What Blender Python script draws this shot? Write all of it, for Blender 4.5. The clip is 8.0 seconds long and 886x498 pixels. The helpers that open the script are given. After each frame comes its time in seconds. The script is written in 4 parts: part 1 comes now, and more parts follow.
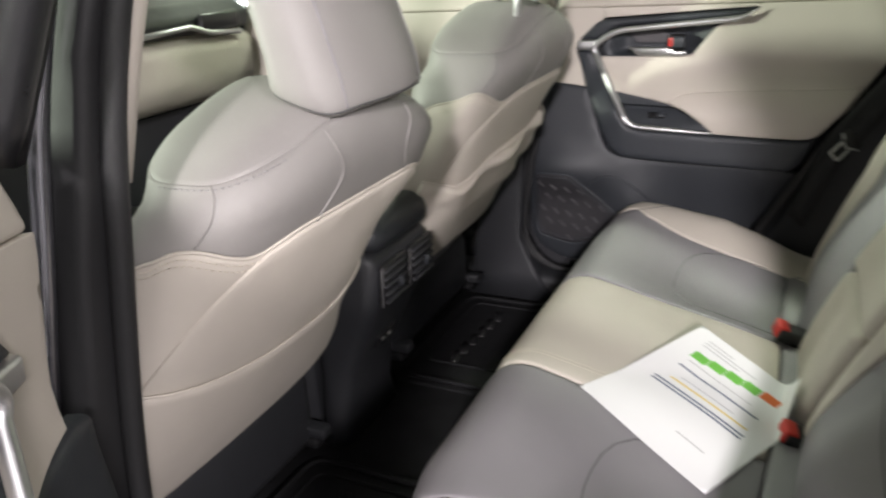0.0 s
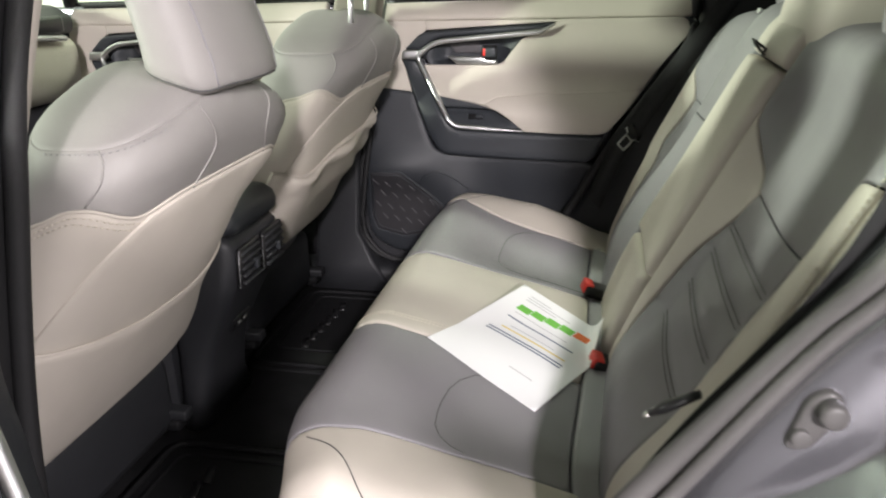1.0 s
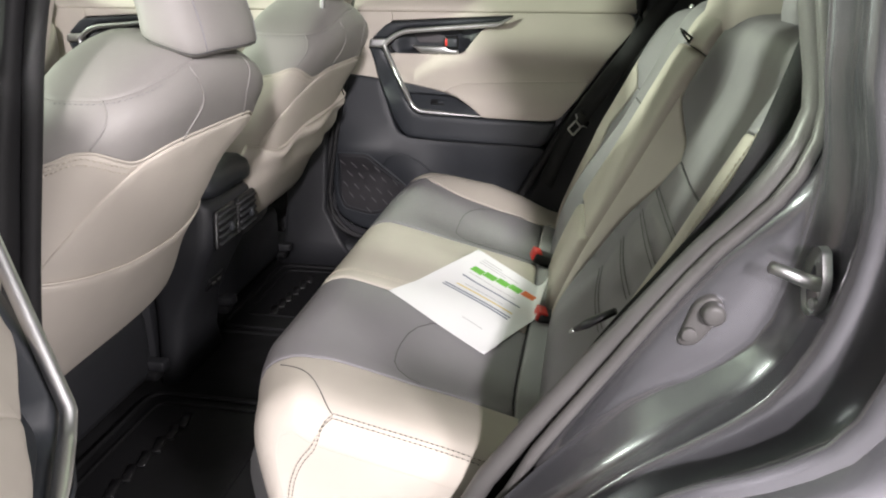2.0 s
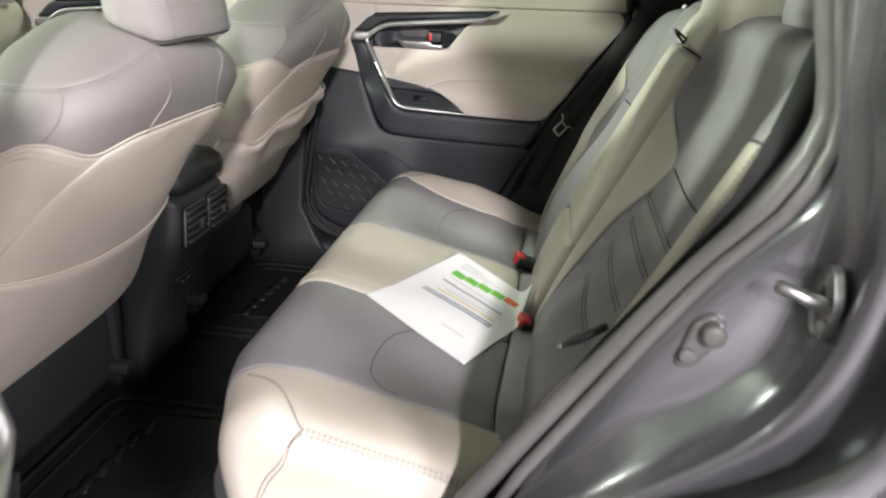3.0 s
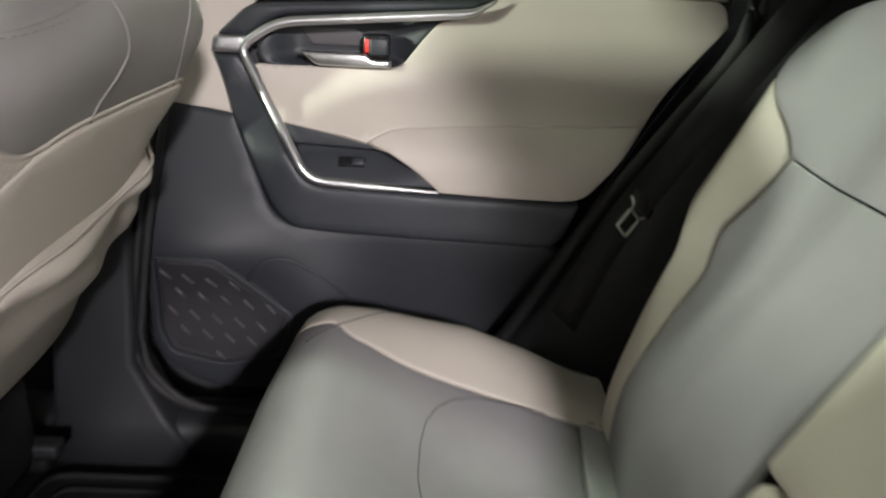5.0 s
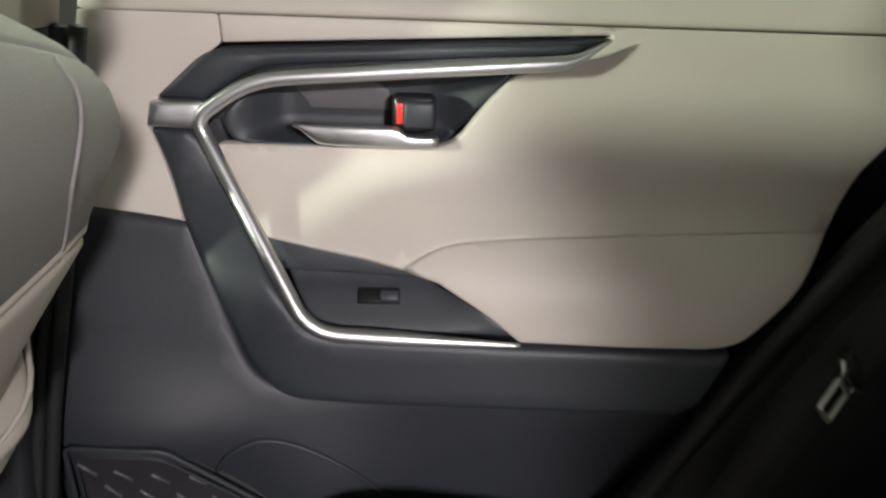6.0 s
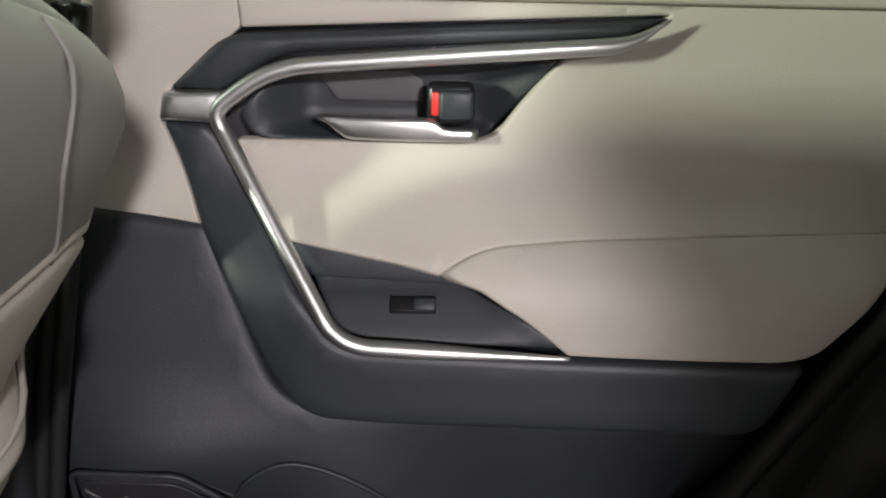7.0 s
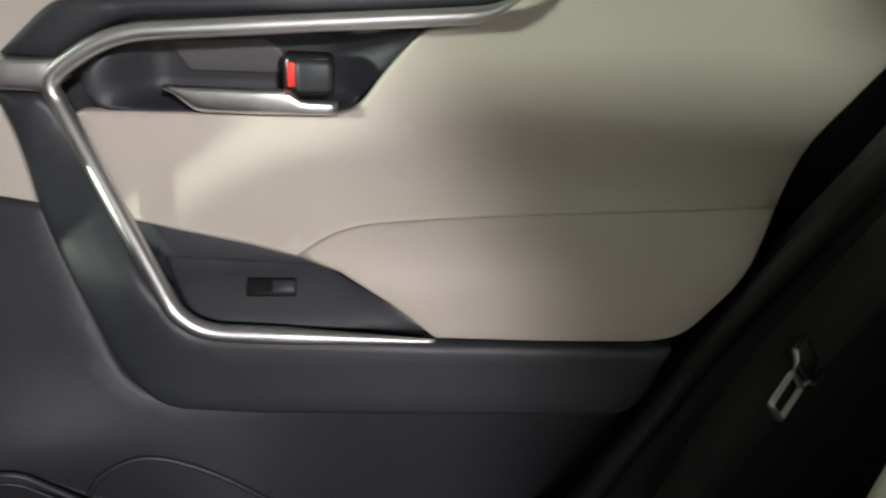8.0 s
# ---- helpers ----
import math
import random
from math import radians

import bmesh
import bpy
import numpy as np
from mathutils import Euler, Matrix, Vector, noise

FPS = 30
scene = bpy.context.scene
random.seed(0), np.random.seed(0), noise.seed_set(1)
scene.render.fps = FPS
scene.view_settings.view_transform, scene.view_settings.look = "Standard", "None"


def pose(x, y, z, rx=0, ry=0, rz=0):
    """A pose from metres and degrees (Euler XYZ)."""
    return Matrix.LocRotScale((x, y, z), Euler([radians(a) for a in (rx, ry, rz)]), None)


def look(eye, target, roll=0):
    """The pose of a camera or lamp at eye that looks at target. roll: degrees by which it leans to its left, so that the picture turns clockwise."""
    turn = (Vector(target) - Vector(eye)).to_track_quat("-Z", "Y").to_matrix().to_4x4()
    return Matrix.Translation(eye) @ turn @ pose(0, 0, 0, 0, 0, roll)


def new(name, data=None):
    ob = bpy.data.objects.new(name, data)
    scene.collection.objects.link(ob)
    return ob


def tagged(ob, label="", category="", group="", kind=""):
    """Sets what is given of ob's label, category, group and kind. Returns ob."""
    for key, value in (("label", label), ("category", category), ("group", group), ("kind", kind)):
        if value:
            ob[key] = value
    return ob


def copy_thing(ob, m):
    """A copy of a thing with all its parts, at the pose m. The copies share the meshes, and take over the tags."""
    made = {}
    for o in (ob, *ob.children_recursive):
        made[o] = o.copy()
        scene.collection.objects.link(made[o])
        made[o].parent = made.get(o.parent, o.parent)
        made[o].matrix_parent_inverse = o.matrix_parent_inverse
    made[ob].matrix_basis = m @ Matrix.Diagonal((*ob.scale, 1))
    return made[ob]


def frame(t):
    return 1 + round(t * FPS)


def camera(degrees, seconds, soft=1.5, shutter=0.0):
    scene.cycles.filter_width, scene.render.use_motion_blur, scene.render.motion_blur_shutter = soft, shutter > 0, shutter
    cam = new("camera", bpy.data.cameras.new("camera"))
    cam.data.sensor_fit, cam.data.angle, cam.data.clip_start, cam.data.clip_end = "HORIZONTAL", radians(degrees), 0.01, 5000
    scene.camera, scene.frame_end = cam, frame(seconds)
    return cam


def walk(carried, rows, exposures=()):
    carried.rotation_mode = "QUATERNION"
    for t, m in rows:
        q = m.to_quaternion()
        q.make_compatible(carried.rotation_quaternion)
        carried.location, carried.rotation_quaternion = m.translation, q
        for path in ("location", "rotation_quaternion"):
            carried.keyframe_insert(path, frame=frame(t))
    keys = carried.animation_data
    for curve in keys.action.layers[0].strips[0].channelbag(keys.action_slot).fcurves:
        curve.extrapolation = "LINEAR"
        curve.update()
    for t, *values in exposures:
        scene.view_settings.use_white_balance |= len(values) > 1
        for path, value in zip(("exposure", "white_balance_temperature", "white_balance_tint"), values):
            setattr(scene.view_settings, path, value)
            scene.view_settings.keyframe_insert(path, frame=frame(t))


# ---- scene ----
from mathutils.geometry import delaunay_2d_cdt

NEUTRAL, GREENISH = (1.0, 0.93, 0.955), (0.90, 1.0, 0.83)
# unseen lamps, added and placed by where shade falls and what needs brightening
# x, y, length along x, length along y, watts, tone
LAMPS = [(3.4, -2.4, 1.5, 0.25, 60, NEUTRAL), (2.42, -7.6, 0.45, 1.5, 1850, NEUTRAL), (5.0, -4.6, 1.5, 0.25, 620, NEUTRAL), (-5.6, 0.7, 1.5, 0.25, 120, GREENISH), (0.0, 2.6, 1.5, 0.25, 60, GREENISH)]
cam = camera(61.1, 8.0, soft=2.0, shutter=0.5)
EXPOSURES = ((0.0, 0.27), (1.0, 0.30), (3.5, 0.30), (4.5, 0.22), (5.5, 0.24), (6.5, 0.04), (8.0, -0.02))
PATH = [
    (0, (0.407, -1.125, 0.965), (-0.436, 0.529, 0.22), -4.0),
    (0.5, (0.401, -1.226, 0.957), (-0.138, 0.56, 0.235), -3.1),
    (1, (0.426, -1.304, 0.939), (0.014, 0.522, 0.236), -1.7),
    (1.5, (0.461, -1.412, 0.928), (0.111, 0.43, 0.232), -0.7),
    (1.7, (0.465, -1.447, 0.918), (0.127, 0.398, 0.225), -0.4),
    (2.8, (0.459, -1.465, 0.909), (0.191, 0.389, 0.209), 1.6),
    (3, (0.451, -1.397, 0.905), (0.189, 0.457, 0.202), 1.9),
    (3.5, (0.426, -1.199, 0.915), (0.208, 0.658, 0.206), 2.9),
    (4, (0.421, -0.93, 0.9), (0.206, 0.927, 0.188), 3.7),
    (4.2, (0.41, -0.832, 0.888), (0.15, 1.017, 0.171), 3.6),
    (5.3, (0.136, -0.209, 0.836), (0.255, 1.654, 0.118), 3.6),
    (5.5, (0.116, -0.111, 0.835), (0.259, 1.759, 0.141), 4.3),
    (6, (0.089, 0.083, 0.87), (0.202, 1.93, 0.11), 2.4),
    (6.5, (0.065, 0.144, 0.845), (0.177, 2.003, 0.115), 2.3),
    (7, (0.072, 0.143, 0.839), (0.141, 2.002, 0.103), 1.6),
    (7.5, (0.105, 0.154, 0.836), (0.245, 2.001, 0.082), 2.1),
    (8, (0.141, 0.161, 0.823), (0.364, 1.999, 0.066), 2.9),
]
walk(cam, [(t, look(eye, goal, roll)) for t, eye, goal, roll in PATH], EXPOSURES)

# ---- world and lights ----
world = bpy.data.worlds.new("garage_air")
scene.world = world
world.use_nodes = True
world.node_tree.nodes["Background"].inputs[0].default_value = (0.75, 0.8, 0.85, 1)
world.node_tree.nodes["Background"].inputs[1].default_value = 0.012


def area_lamp(name, m, sx, sy, watts, colour=(1, 1, 1)):
    data = bpy.data.lights.new(name, "AREA")
    data.shape, data.size, data.size_y, data.energy, data.color = "RECTANGLE", sx, sy, watts, colour
    ob = new(name, data)
    ob.matrix_world = m
    return ob


GROUND = -0.32
CEIL = 3.6
for lx, ly, sx, sy, watts, tone in LAMPS:
    area_lamp("added_tube_light", pose(lx, ly, CEIL - 0.12), sx, sy, watts, tone)


# added light at the front wall, no known fitting; shines in low through the windscreen
area_lamp("added_wall_tube", pose(-6.33, -2.5, 2.05, 0, -90, 20), 0.8, 0.5, 760, GREENISH)


# ---- materials ----
def material(name, colour, rough=0.6, metal=0.0, grain=200.0, bump=0.1, vary=0.12, blotch=6.0, coat=0.0, cells=False, spec=0.5):
    """Two scales of variation: broad blotches in colour, fine grain in relief."""
    m = bpy.data.materials.new(name)
    m.use_nodes = True
    n, l = m.node_tree.nodes, m.node_tree.links
    b = n["Principled BSDF"]
    tc = n.new("ShaderNodeTexCoord")
    big = n.new("ShaderNodeTexNoise")
    big.inputs["Scale"].default_value = blotch
    big.inputs["Detail"].default_value = 6
    l.new(tc.outputs["Object"], big.inputs["Vector"])
    ramp = n.new("ShaderNodeMapRange")
    ramp.inputs["From Min"].default_value, ramp.inputs["From Max"].default_value = 0.3, 0.7
    ramp.inputs["To Min"].default_value, ramp.inputs["To Max"].default_value = 1 - vary, 1 + vary
    l.new(big.outputs["Fac"], ramp.inputs["Value"])
    mul = n.new("ShaderNodeVectorMath")
    mul.operation = "SCALE"
    mul.inputs[0].default_value = colour
    l.new(ramp.outputs["Result"], mul.inputs["Scale"])
    l.new(mul.outputs["Vector"], b.inputs["Base Color"])
    b.inputs["Metallic"].default_value = metal
    b.inputs["Specular IOR Level"].default_value = spec
    if coat:
        b.inputs["Coat Weight"].default_value = coat
        b.inputs["Coat Roughness"].default_value = 0.08
    r2 = n.new("ShaderNodeMapRange")
    spread = 0.015 if coat else 0.06
    r2.inputs["To Min"].default_value, r2.inputs["To Max"].default_value = rough - spread, rough + spread
    mid = n.new("ShaderNodeTexNoise")
    mid.inputs["Scale"].default_value = blotch * 7
    mid.inputs["Detail"].default_value = 4
    l.new(tc.outputs["Object"], mid.inputs["Vector"])
    l.new(mid.outputs["Fac"], r2.inputs["Value"])
    l.new(r2.outputs["Result"], b.inputs["Roughness"])
    if bump:
        fine = n.new("ShaderNodeTexVoronoi" if cells else "ShaderNodeTexNoise")
        fine.inputs["Scale"].default_value = grain
        l.new(tc.outputs["Object"], fine.inputs["Vector"])
        bp = n.new("ShaderNodeBump")
        bp.inputs["Strength"].default_value = bump
        bp.inputs["Distance"].default_value = 0.001
        l.new(fine.outputs["Distance" if cells else "Fac"], bp.inputs["Height"])
        l.new(bp.outputs["Normal"], b.inputs["Normal"])
    return m


BEIGE = material("beige_leatherette", (0.545, 0.502, 0.443), 0.58, grain=700, bump=0.14, vary=0.06, cells=True, spec=0.35)
BEIGE_TRIM = material("beige_door_vinyl", (0.54, 0.495, 0.435), 0.55, grain=600, bump=0.1, vary=0.04, cells=True)
GREY = material("grey_leatherette", (0.226, 0.217, 0.229), 0.5, grain=700, bump=0.12, vary=0.06, cells=True)
GREY_LIGHT = material("light_grey_leatherette", (0.255, 0.243, 0.233), 0.58, grain=700, bump=0.14, vary=0.05, cells=True)
THREAD = material("beige_thread", (0.62, 0.57, 0.48), 0.8, grain=900, bump=0.2)
# dark tone stands for the shade in seams and between the covers
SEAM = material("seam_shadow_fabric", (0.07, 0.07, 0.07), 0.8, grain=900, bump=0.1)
PLASTIC = material("charcoal_plastic", (0.023, 0.024, 0.027), 0.5, grain=900, bump=0.15, vary=0.1, cells=True)
DOOR_PLASTIC = material("charcoal_door_plastic", (0.025, 0.028, 0.033), 0.5, grain=900, bump=0.18, vary=0.08, cells=True)
DOOR_SOFT = material("charcoal_soft_door_plastic", (0.030, 0.034, 0.040), 0.48, grain=900, bump=0.12, vary=0.06, cells=True)
PLASTIC_SOFT = material("dark_soft_touch_plastic", (0.029, 0.032, 0.037), 0.42, grain=900, bump=0.12, vary=0.08, cells=True)
BLACK = material("black_gloss_plastic", (0.012, 0.012, 0.013), 0.3, bump=0.0)
SEAL = material("grey_rubber_seal", (0.115, 0.111, 0.109), 0.40, grain=300, bump=0.1)
BOWL = material("grey_satin_plastic", (0.10, 0.096, 0.10), 0.45, grain=900, bump=0.08, cells=True)
GRILLE = material("dark_speaker_mesh", (0.026, 0.025, 0.028), 0.55, grain=1400, bump=0.5, vary=0.1, cells=True)
RUBBER = material("black_rubber_seal", (0.013, 0.013, 0.014), 0.65, grain=300, bump=0.1)
CARPET = material("black_carpet", (0.013, 0.013, 0.014), 0.95, grain=1500, bump=0.8, vary=0.25, blotch=20, spec=0.15)
MAT = material("black_rubber_mat", (0.011, 0.011, 0.012), 0.62, grain=500, bump=0.25, vary=0.2, blotch=9, spec=0.18)
CHROME = material("satin_chrome", (0.68, 0.68, 0.685), 0.42, metal=1.0, bump=0.0, vary=0.03)
STEEL = material("zinc_steel", (0.62, 0.62, 0.62), 0.33, metal=1.0, grain=120, bump=0.1, vary=0.15, blotch=30)
PAINT = material("graphite_metallic_paint", (0.245, 0.246, 0.268), 0.26, metal=0.84, grain=2500, bump=0.02, vary=0.02, blotch=3, coat=0.8)
WEB = material("black_belt_webbing", (0.008, 0.008, 0.009), 0.75, grain=900, bump=0.5)
RED = material("red_plastic", (0.75, 0.04, 0.03), 0.4, bump=0.0)
RED_DULL = material("red_button", (0.62, 0.03, 0.02), 0.45, bump=0.0)
PAPER = material("white_paper", (0.86, 0.86, 0.87), 0.75, grain=400, bump=0.05, vary=0.015)
GREEN_INK = material("green_ink", (0.16, 0.50, 0.07), 0.7, bump=0.0)
ORANGE_INK = material("orange_ink", (0.80, 0.17, 0.04), 0.7, bump=0.0)
YELLOW_INK = material("yellow_ink", (0.74, 0.60, 0.22), 0.7, bump=0.0)
BLUE_INK = material("slate_ink", (0.17, 0.20, 0.27), 0.7, bump=0.0)
GREY_INK = material("grey_ink", (0.55, 0.55, 0.56), 0.7, bump=0.0)
HEADLINER = material("grey_headliner", (0.27, 0.265, 0.25), 0.9, grain=900, bump=0.3)
CONCRETE = material("sealed_concrete", (0.085, 0.083, 0.082), 0.4, grain=80, bump=0.1, vary=0.08, blotch=2)
WALL = material("pale_green_white_wall", (0.74, 0.76, 0.68), 0.6, grain=60, bump=0.1, vary=0.03, blotch=1.5)
GREY_WALL = material("grey_painted_wall", (0.15, 0.147, 0.15), 0.6, grain=60, bump=0.1, vary=0.05, blotch=1.5)
CEILING_PAINT = material("white_ceiling", (0.26, 0.26, 0.26), 0.8, grain=60, bump=0.1)
CLADDING = material("dusty_grey_cladding", (0.09, 0.087, 0.082), 0.7, grain=500, bump=0.2, vary=0.2, blotch=12)
TYRE = material("tyre_rubber", (0.02, 0.02, 0.02), 0.8, grain=200, bump=0.3)


def glass(name, colour):
    m = bpy.data.materials.new(name)
    m.use_nodes = True
    b = m.node_tree.nodes["Principled BSDF"]
    b.inputs["Base Color"].default_value = (*colour, 1)
    b.inputs["Transmission Weight"].default_value = 1
    b.inputs["Roughness"].default_value = 0.0
    b.inputs["IOR"].default_value = 1.05
    return m


GLASS = glass("green_tinted_glass", (0.80, 0.90, 0.72))


# ---- mesh helpers ----
def link(name, bm, mat, parent=None, label="", smooth=True, recalc=True):
    if recalc:
        bmesh.ops.recalc_face_normals(bm, faces=bm.faces)
    me = bpy.data.meshes.new(name)
    bm.to_mesh(me)
    bm.free()
    for p in me.polygons:
        p.use_smooth = smooth
    me.materials.append(mat)
    ob = new(name, me)
    if parent:
        ob.parent = parent
    if label:
        ob["label"] = label
    return ob


def part(name, bm, mat, parent, label="", smooth=True):
    return link(name, bm, mat, parent, label, smooth)


def thing(name, label, category, group="", at=(0, 0, 0)):
    ob = new(name)
    ob.empty_display_size = 0.05
    ob.location = at
    return tagged(ob, label, category, group)


def structure(ob, label=""):
    return tagged(ob, label, "", "", "structure")


def spline(pts, per=8, closed=False):
    """Catmull-Rom through points of any dimension."""
    p = np.array(pts, float)
    n = len(p)
    out = []
    for i in range(n if closed else n - 1):
        a, b = p[i], p[(i + 1) % n]
        z = p[i - 1] if (closed or i > 0) else 2 * a - b
        c = p[(i + 2) % n] if (closed or i + 2 < n) else 2 * b - a
        for k in range(per):
            t = k / per
            out.append(0.5 * (2 * a + (b - z) * t + (2 * z - 5 * a + 4 * b - c) * t * t + (3 * a - 3 * b + c - z) * t ** 3))
    if not closed:
        out.append(p[-1])
    return np.array(out)


def rounded(pts, r, per=5):
    """Polygon with its corners rounded; r a number, or one for each corner."""
    p = np.array(pts, float)
    n = len(p)
    rs = [r] * n if np.isscalar(r) else r
    out = []
    for i in range(n):
        a, b, c = p[i - 1], p[i], p[(i + 1) % n]
        u, v = a - b, c - b
        lu, lv = np.linalg.norm(u), np.linalg.norm(v)
        d = min(rs[i], 0.48 * lu, 0.48 * lv)
        if d < 1e-5:
            out.append(b)
            continue
        s, e = b + u / lu * d, b + v / lv * d
        for k in range(per + 1):
            t = k / per
            out.append((1 - t) ** 2 * s + 2 * t * (1 - t) * b + t * t * e)
    return np.array(out)


def resample(p, step):
    p = np.array(p)
    out = []
    for i in range(len(p)):
        a, b = p[i], p[(i + 1) % len(p)]
        k = max(1, int(np.ceil(np.linalg.norm(b - a) / step)))
        out += [a + (b - a) * j / k for j in range(k)]
    return np.array(out)


def inside(poly, q):
    x, y = q[:, 0], q[:, 1]
    hit = np.zeros(len(q), bool)
    a, b = poly, np.roll(poly, -1, 0)
    for (x0, y0), (x1, y1) in zip(a, b):
        if y0 != y1:
            c = (y0 > y) != (y1 > y)
            hit ^= c & (x < (x1 - x0) * (y - y0) / (y1 - y0) + x0)
    return hit


def border(poly, q):
    best = np.full(len(q), 1e9)
    for a, b in zip(poly, np.roll(poly, -1, 0)):
        d = b - a
        t = np.clip(((q - a) @ d) / max(d @ d, 1e-12), 0, 1)
        best = np.minimum(best, np.linalg.norm(q - (a + t[:, None] * d), axis=1))
    return best


def patch(surface, poly, step=0.02, r=0.012, h=0.0, drop=0.006, skirt=0.012, flip=False, relief=None):
    """A padded panel: the outline poly in (u, v) laid on surface(u, v), its edges rolled down by drop over the width r."""
    from_poly = resample(poly, step)
    area = 0.5 * np.sum(from_poly[:, 0] * np.roll(from_poly[:, 1], -1) - np.roll(from_poly[:, 0], -1) * from_poly[:, 1])
    if area < 0:
        from_poly = from_poly[::-1]
    lo, hi = from_poly.min(0), from_poly.max(0)
    gx, gy = np.meshgrid(np.arange(lo[0], hi[0], step), np.arange(lo[1], hi[1], step))
    cand = np.stack([gx.ravel(), gy.ravel()], 1)
    cand = cand[inside(from_poly, cand)]
    if len(cand):
        cand = cand[border(from_poly, cand) > r + 0.3 * step]
    tang = np.roll(from_poly, -1, 0) - np.roll(from_poly, 1, 0)
    tang /= np.maximum(np.linalg.norm(tang, axis=1), 1e-9)[:, None]
    nor = np.stack([-tang[:, 1], tang[:, 0]], 1)
    rings = [cand]
    for k in (0.15, 0.45, 1.0):
        q = from_poly + nor * r * k
        q = q[inside(from_poly, q)]
        if len(q):
            q = q[border(from_poly, q) > r * k * 0.93]
        rings.append(q)
    pts = np.concatenate([from_poly] + [q for q in rings if len(q)])
    n = len(from_poly)
    vs, es, fs, ov, oe, of = delaunay_2d_cdt([Vector(p) for p in pts], [(i, (i + 1) % n) for i in range(n)], [], 1, 1e-7)
    uv = np.array([(v.x, v.y) for v in vs])
    d = border(from_poly, uv)
    k = np.sqrt(np.clip(1 - (1 - np.clip(d / r, 0, 1)) ** 2, 0, 1))
    bm = bmesh.new()
    verts = []
    eps = 0.002
    sign = -1 if flip else 1
    normals = []
    for (u, v), kk in zip(uv, k):
        p = np.array(surface(u, v))
        nn = np.cross(np.array(surface(u + eps, v)) - np.array(surface(u - eps, v)), np.array(surface(u, v + eps)) - np.array(surface(u, v - eps)))
        nn = sign * nn / max(np.linalg.norm(nn), 1e-12)
        o = -drop + (h + drop) * kk + (relief(u, v) * kk if relief else 0)
        verts.append(bm.verts.new(p + nn * o))
        normals.append(nn)
    for f in fs:
        try:
            bm.faces.new([verts[i] for i in (f if not flip else f[::-1])])
        except ValueError:
            pass
    if skirt:
        low = {}
        edges = [e for e in bm.edges if len(e.link_faces) == 1]
        index = {v: i for i, v in enumerate(verts)}
        for e in edges:
            for v in e.verts:
                if v not in low:
                    low[v] = bm.verts.new(v.co - Vector(normals[index[v]]) * skirt)
        for e in edges:
            a, b = e.verts
            bm.faces.new((a, b, low[b], low[a]))
    return bm


def tube(pts, r=0.003, sides=6, closed=False, flat=1.0, up=(0, 0, 1), bm=None):
    """A rod along points; flat squashes it along the direction up."""
    p = [Vector(q) for q in pts]
    own = bm or bmesh.new()
    rings = []
    n = len(p)
    for i in range(n):
        a = p[i - 1] if (i > 0 or closed) else p[i]
        b = p[(i + 1) % n] if (i < n - 1 or closed) else p[i]
        t = (b - a).normalized()
        s = t.cross(Vector(up))
        if s.length < 1e-4:
            s = t.cross(Vector((1, 0, 0)))
        s.normalize()
        w = s.cross(t).normalized()
        rr = r[i] if not np.isscalar(r) else r
        rings.append([own.verts.new(p[i] + s * rr * math.cos(2 * math.pi * k / sides) + w * rr * flat * math.sin(2 * math.pi * k / sides)) for k in range(sides)])
    for i in range(n if closed else n - 1):
        x, y = rings[i], rings[(i + 1) % n]
        for k in range(sides):
            own.faces.new((x[k], x[(k + 1) % sides], y[(k + 1) % sides], y[k]))
    if not closed:
        own.faces.new(rings[0][::-1])
        own.faces.new(rings[-1])
    return own


def loft(rings, closed=True, caps=True):
    bm = bmesh.new()
    vs = [[bm.verts.new(q) for q in ring] for ring in rings]
    n = len(vs[0])
    for a, b in zip(vs, vs[1:]):
        for k in range(n if closed else n - 1):
            bm.faces.new((a[k], a[(k + 1) % n], b[(k + 1) % n], b[k]))
    if caps and closed:
        bm.faces.new(vs[0][::-1])
        bm.faces.new(vs[-1])
    return bm


def rbox(sx, sy, sz, r=0.005, m=None, seg=2):
    bm = bmesh.new()
    bmesh.ops.create_cube(bm, size=1)
    bmesh.ops.scale(bm, vec=(sx, sy, sz), verts=bm.verts)
    if r:
        bmesh.ops.bevel(bm, geom=list(bm.edges), offset=r, segments=seg, affect="EDGES", profile=0.5)
    if m:
        bmesh.ops.transform(bm, matrix=m, verts=bm.verts)
    return bm


def disc(r, depth, m, seg=20, bevel=0.001):
    bm = bmesh.new()
    bmesh.ops.create_cone(bm, cap_ends=True, segments=seg, radius1=r, radius2=r, depth=depth)
    if bevel:
        bmesh.ops.bevel(bm, geom=[e for e in bm.edges if abs(e.verts[0].co.z - e.verts[1].co.z) < 1e-6], offset=bevel, segments=2, affect="EDGES", profile=0.5)
    bmesh.ops.transform(bm, matrix=m, verts=bm.verts)
    return bm


def slab(poly, surface, thick):
    """A plate: outline in (u, v) on the surface, extruded by thick against the normal of (u, v)."""
    return patch(surface, poly, step=0.05, r=0.003, drop=0.001, skirt=thick)


def stitches(pts, surface_up, length=0.0045, gap=0.003, r=0.0007):
    """Short thread dashes along points."""
    p = np.array(pts, float)
    seg = np.linalg.norm(np.diff(p, axis=0), axis=1)
    s = np.concatenate([[0], np.cumsum(seg)])
    bm = bmesh.new()
    a = 0.0
    while a + length < s[-1]:
        ends = [np.array([np.interp(q, s, p[:, k]) for k in range(3)]) for q in (a, a + length)]
        tube(ends, r, 4, bm=bm, up=surface_up)
        a += length + gap
    return bm


def step01(x, a, b):
    t = min(max((x - a) / (b - a), 0), 1)
    return t * t * (3 - 2 * t)


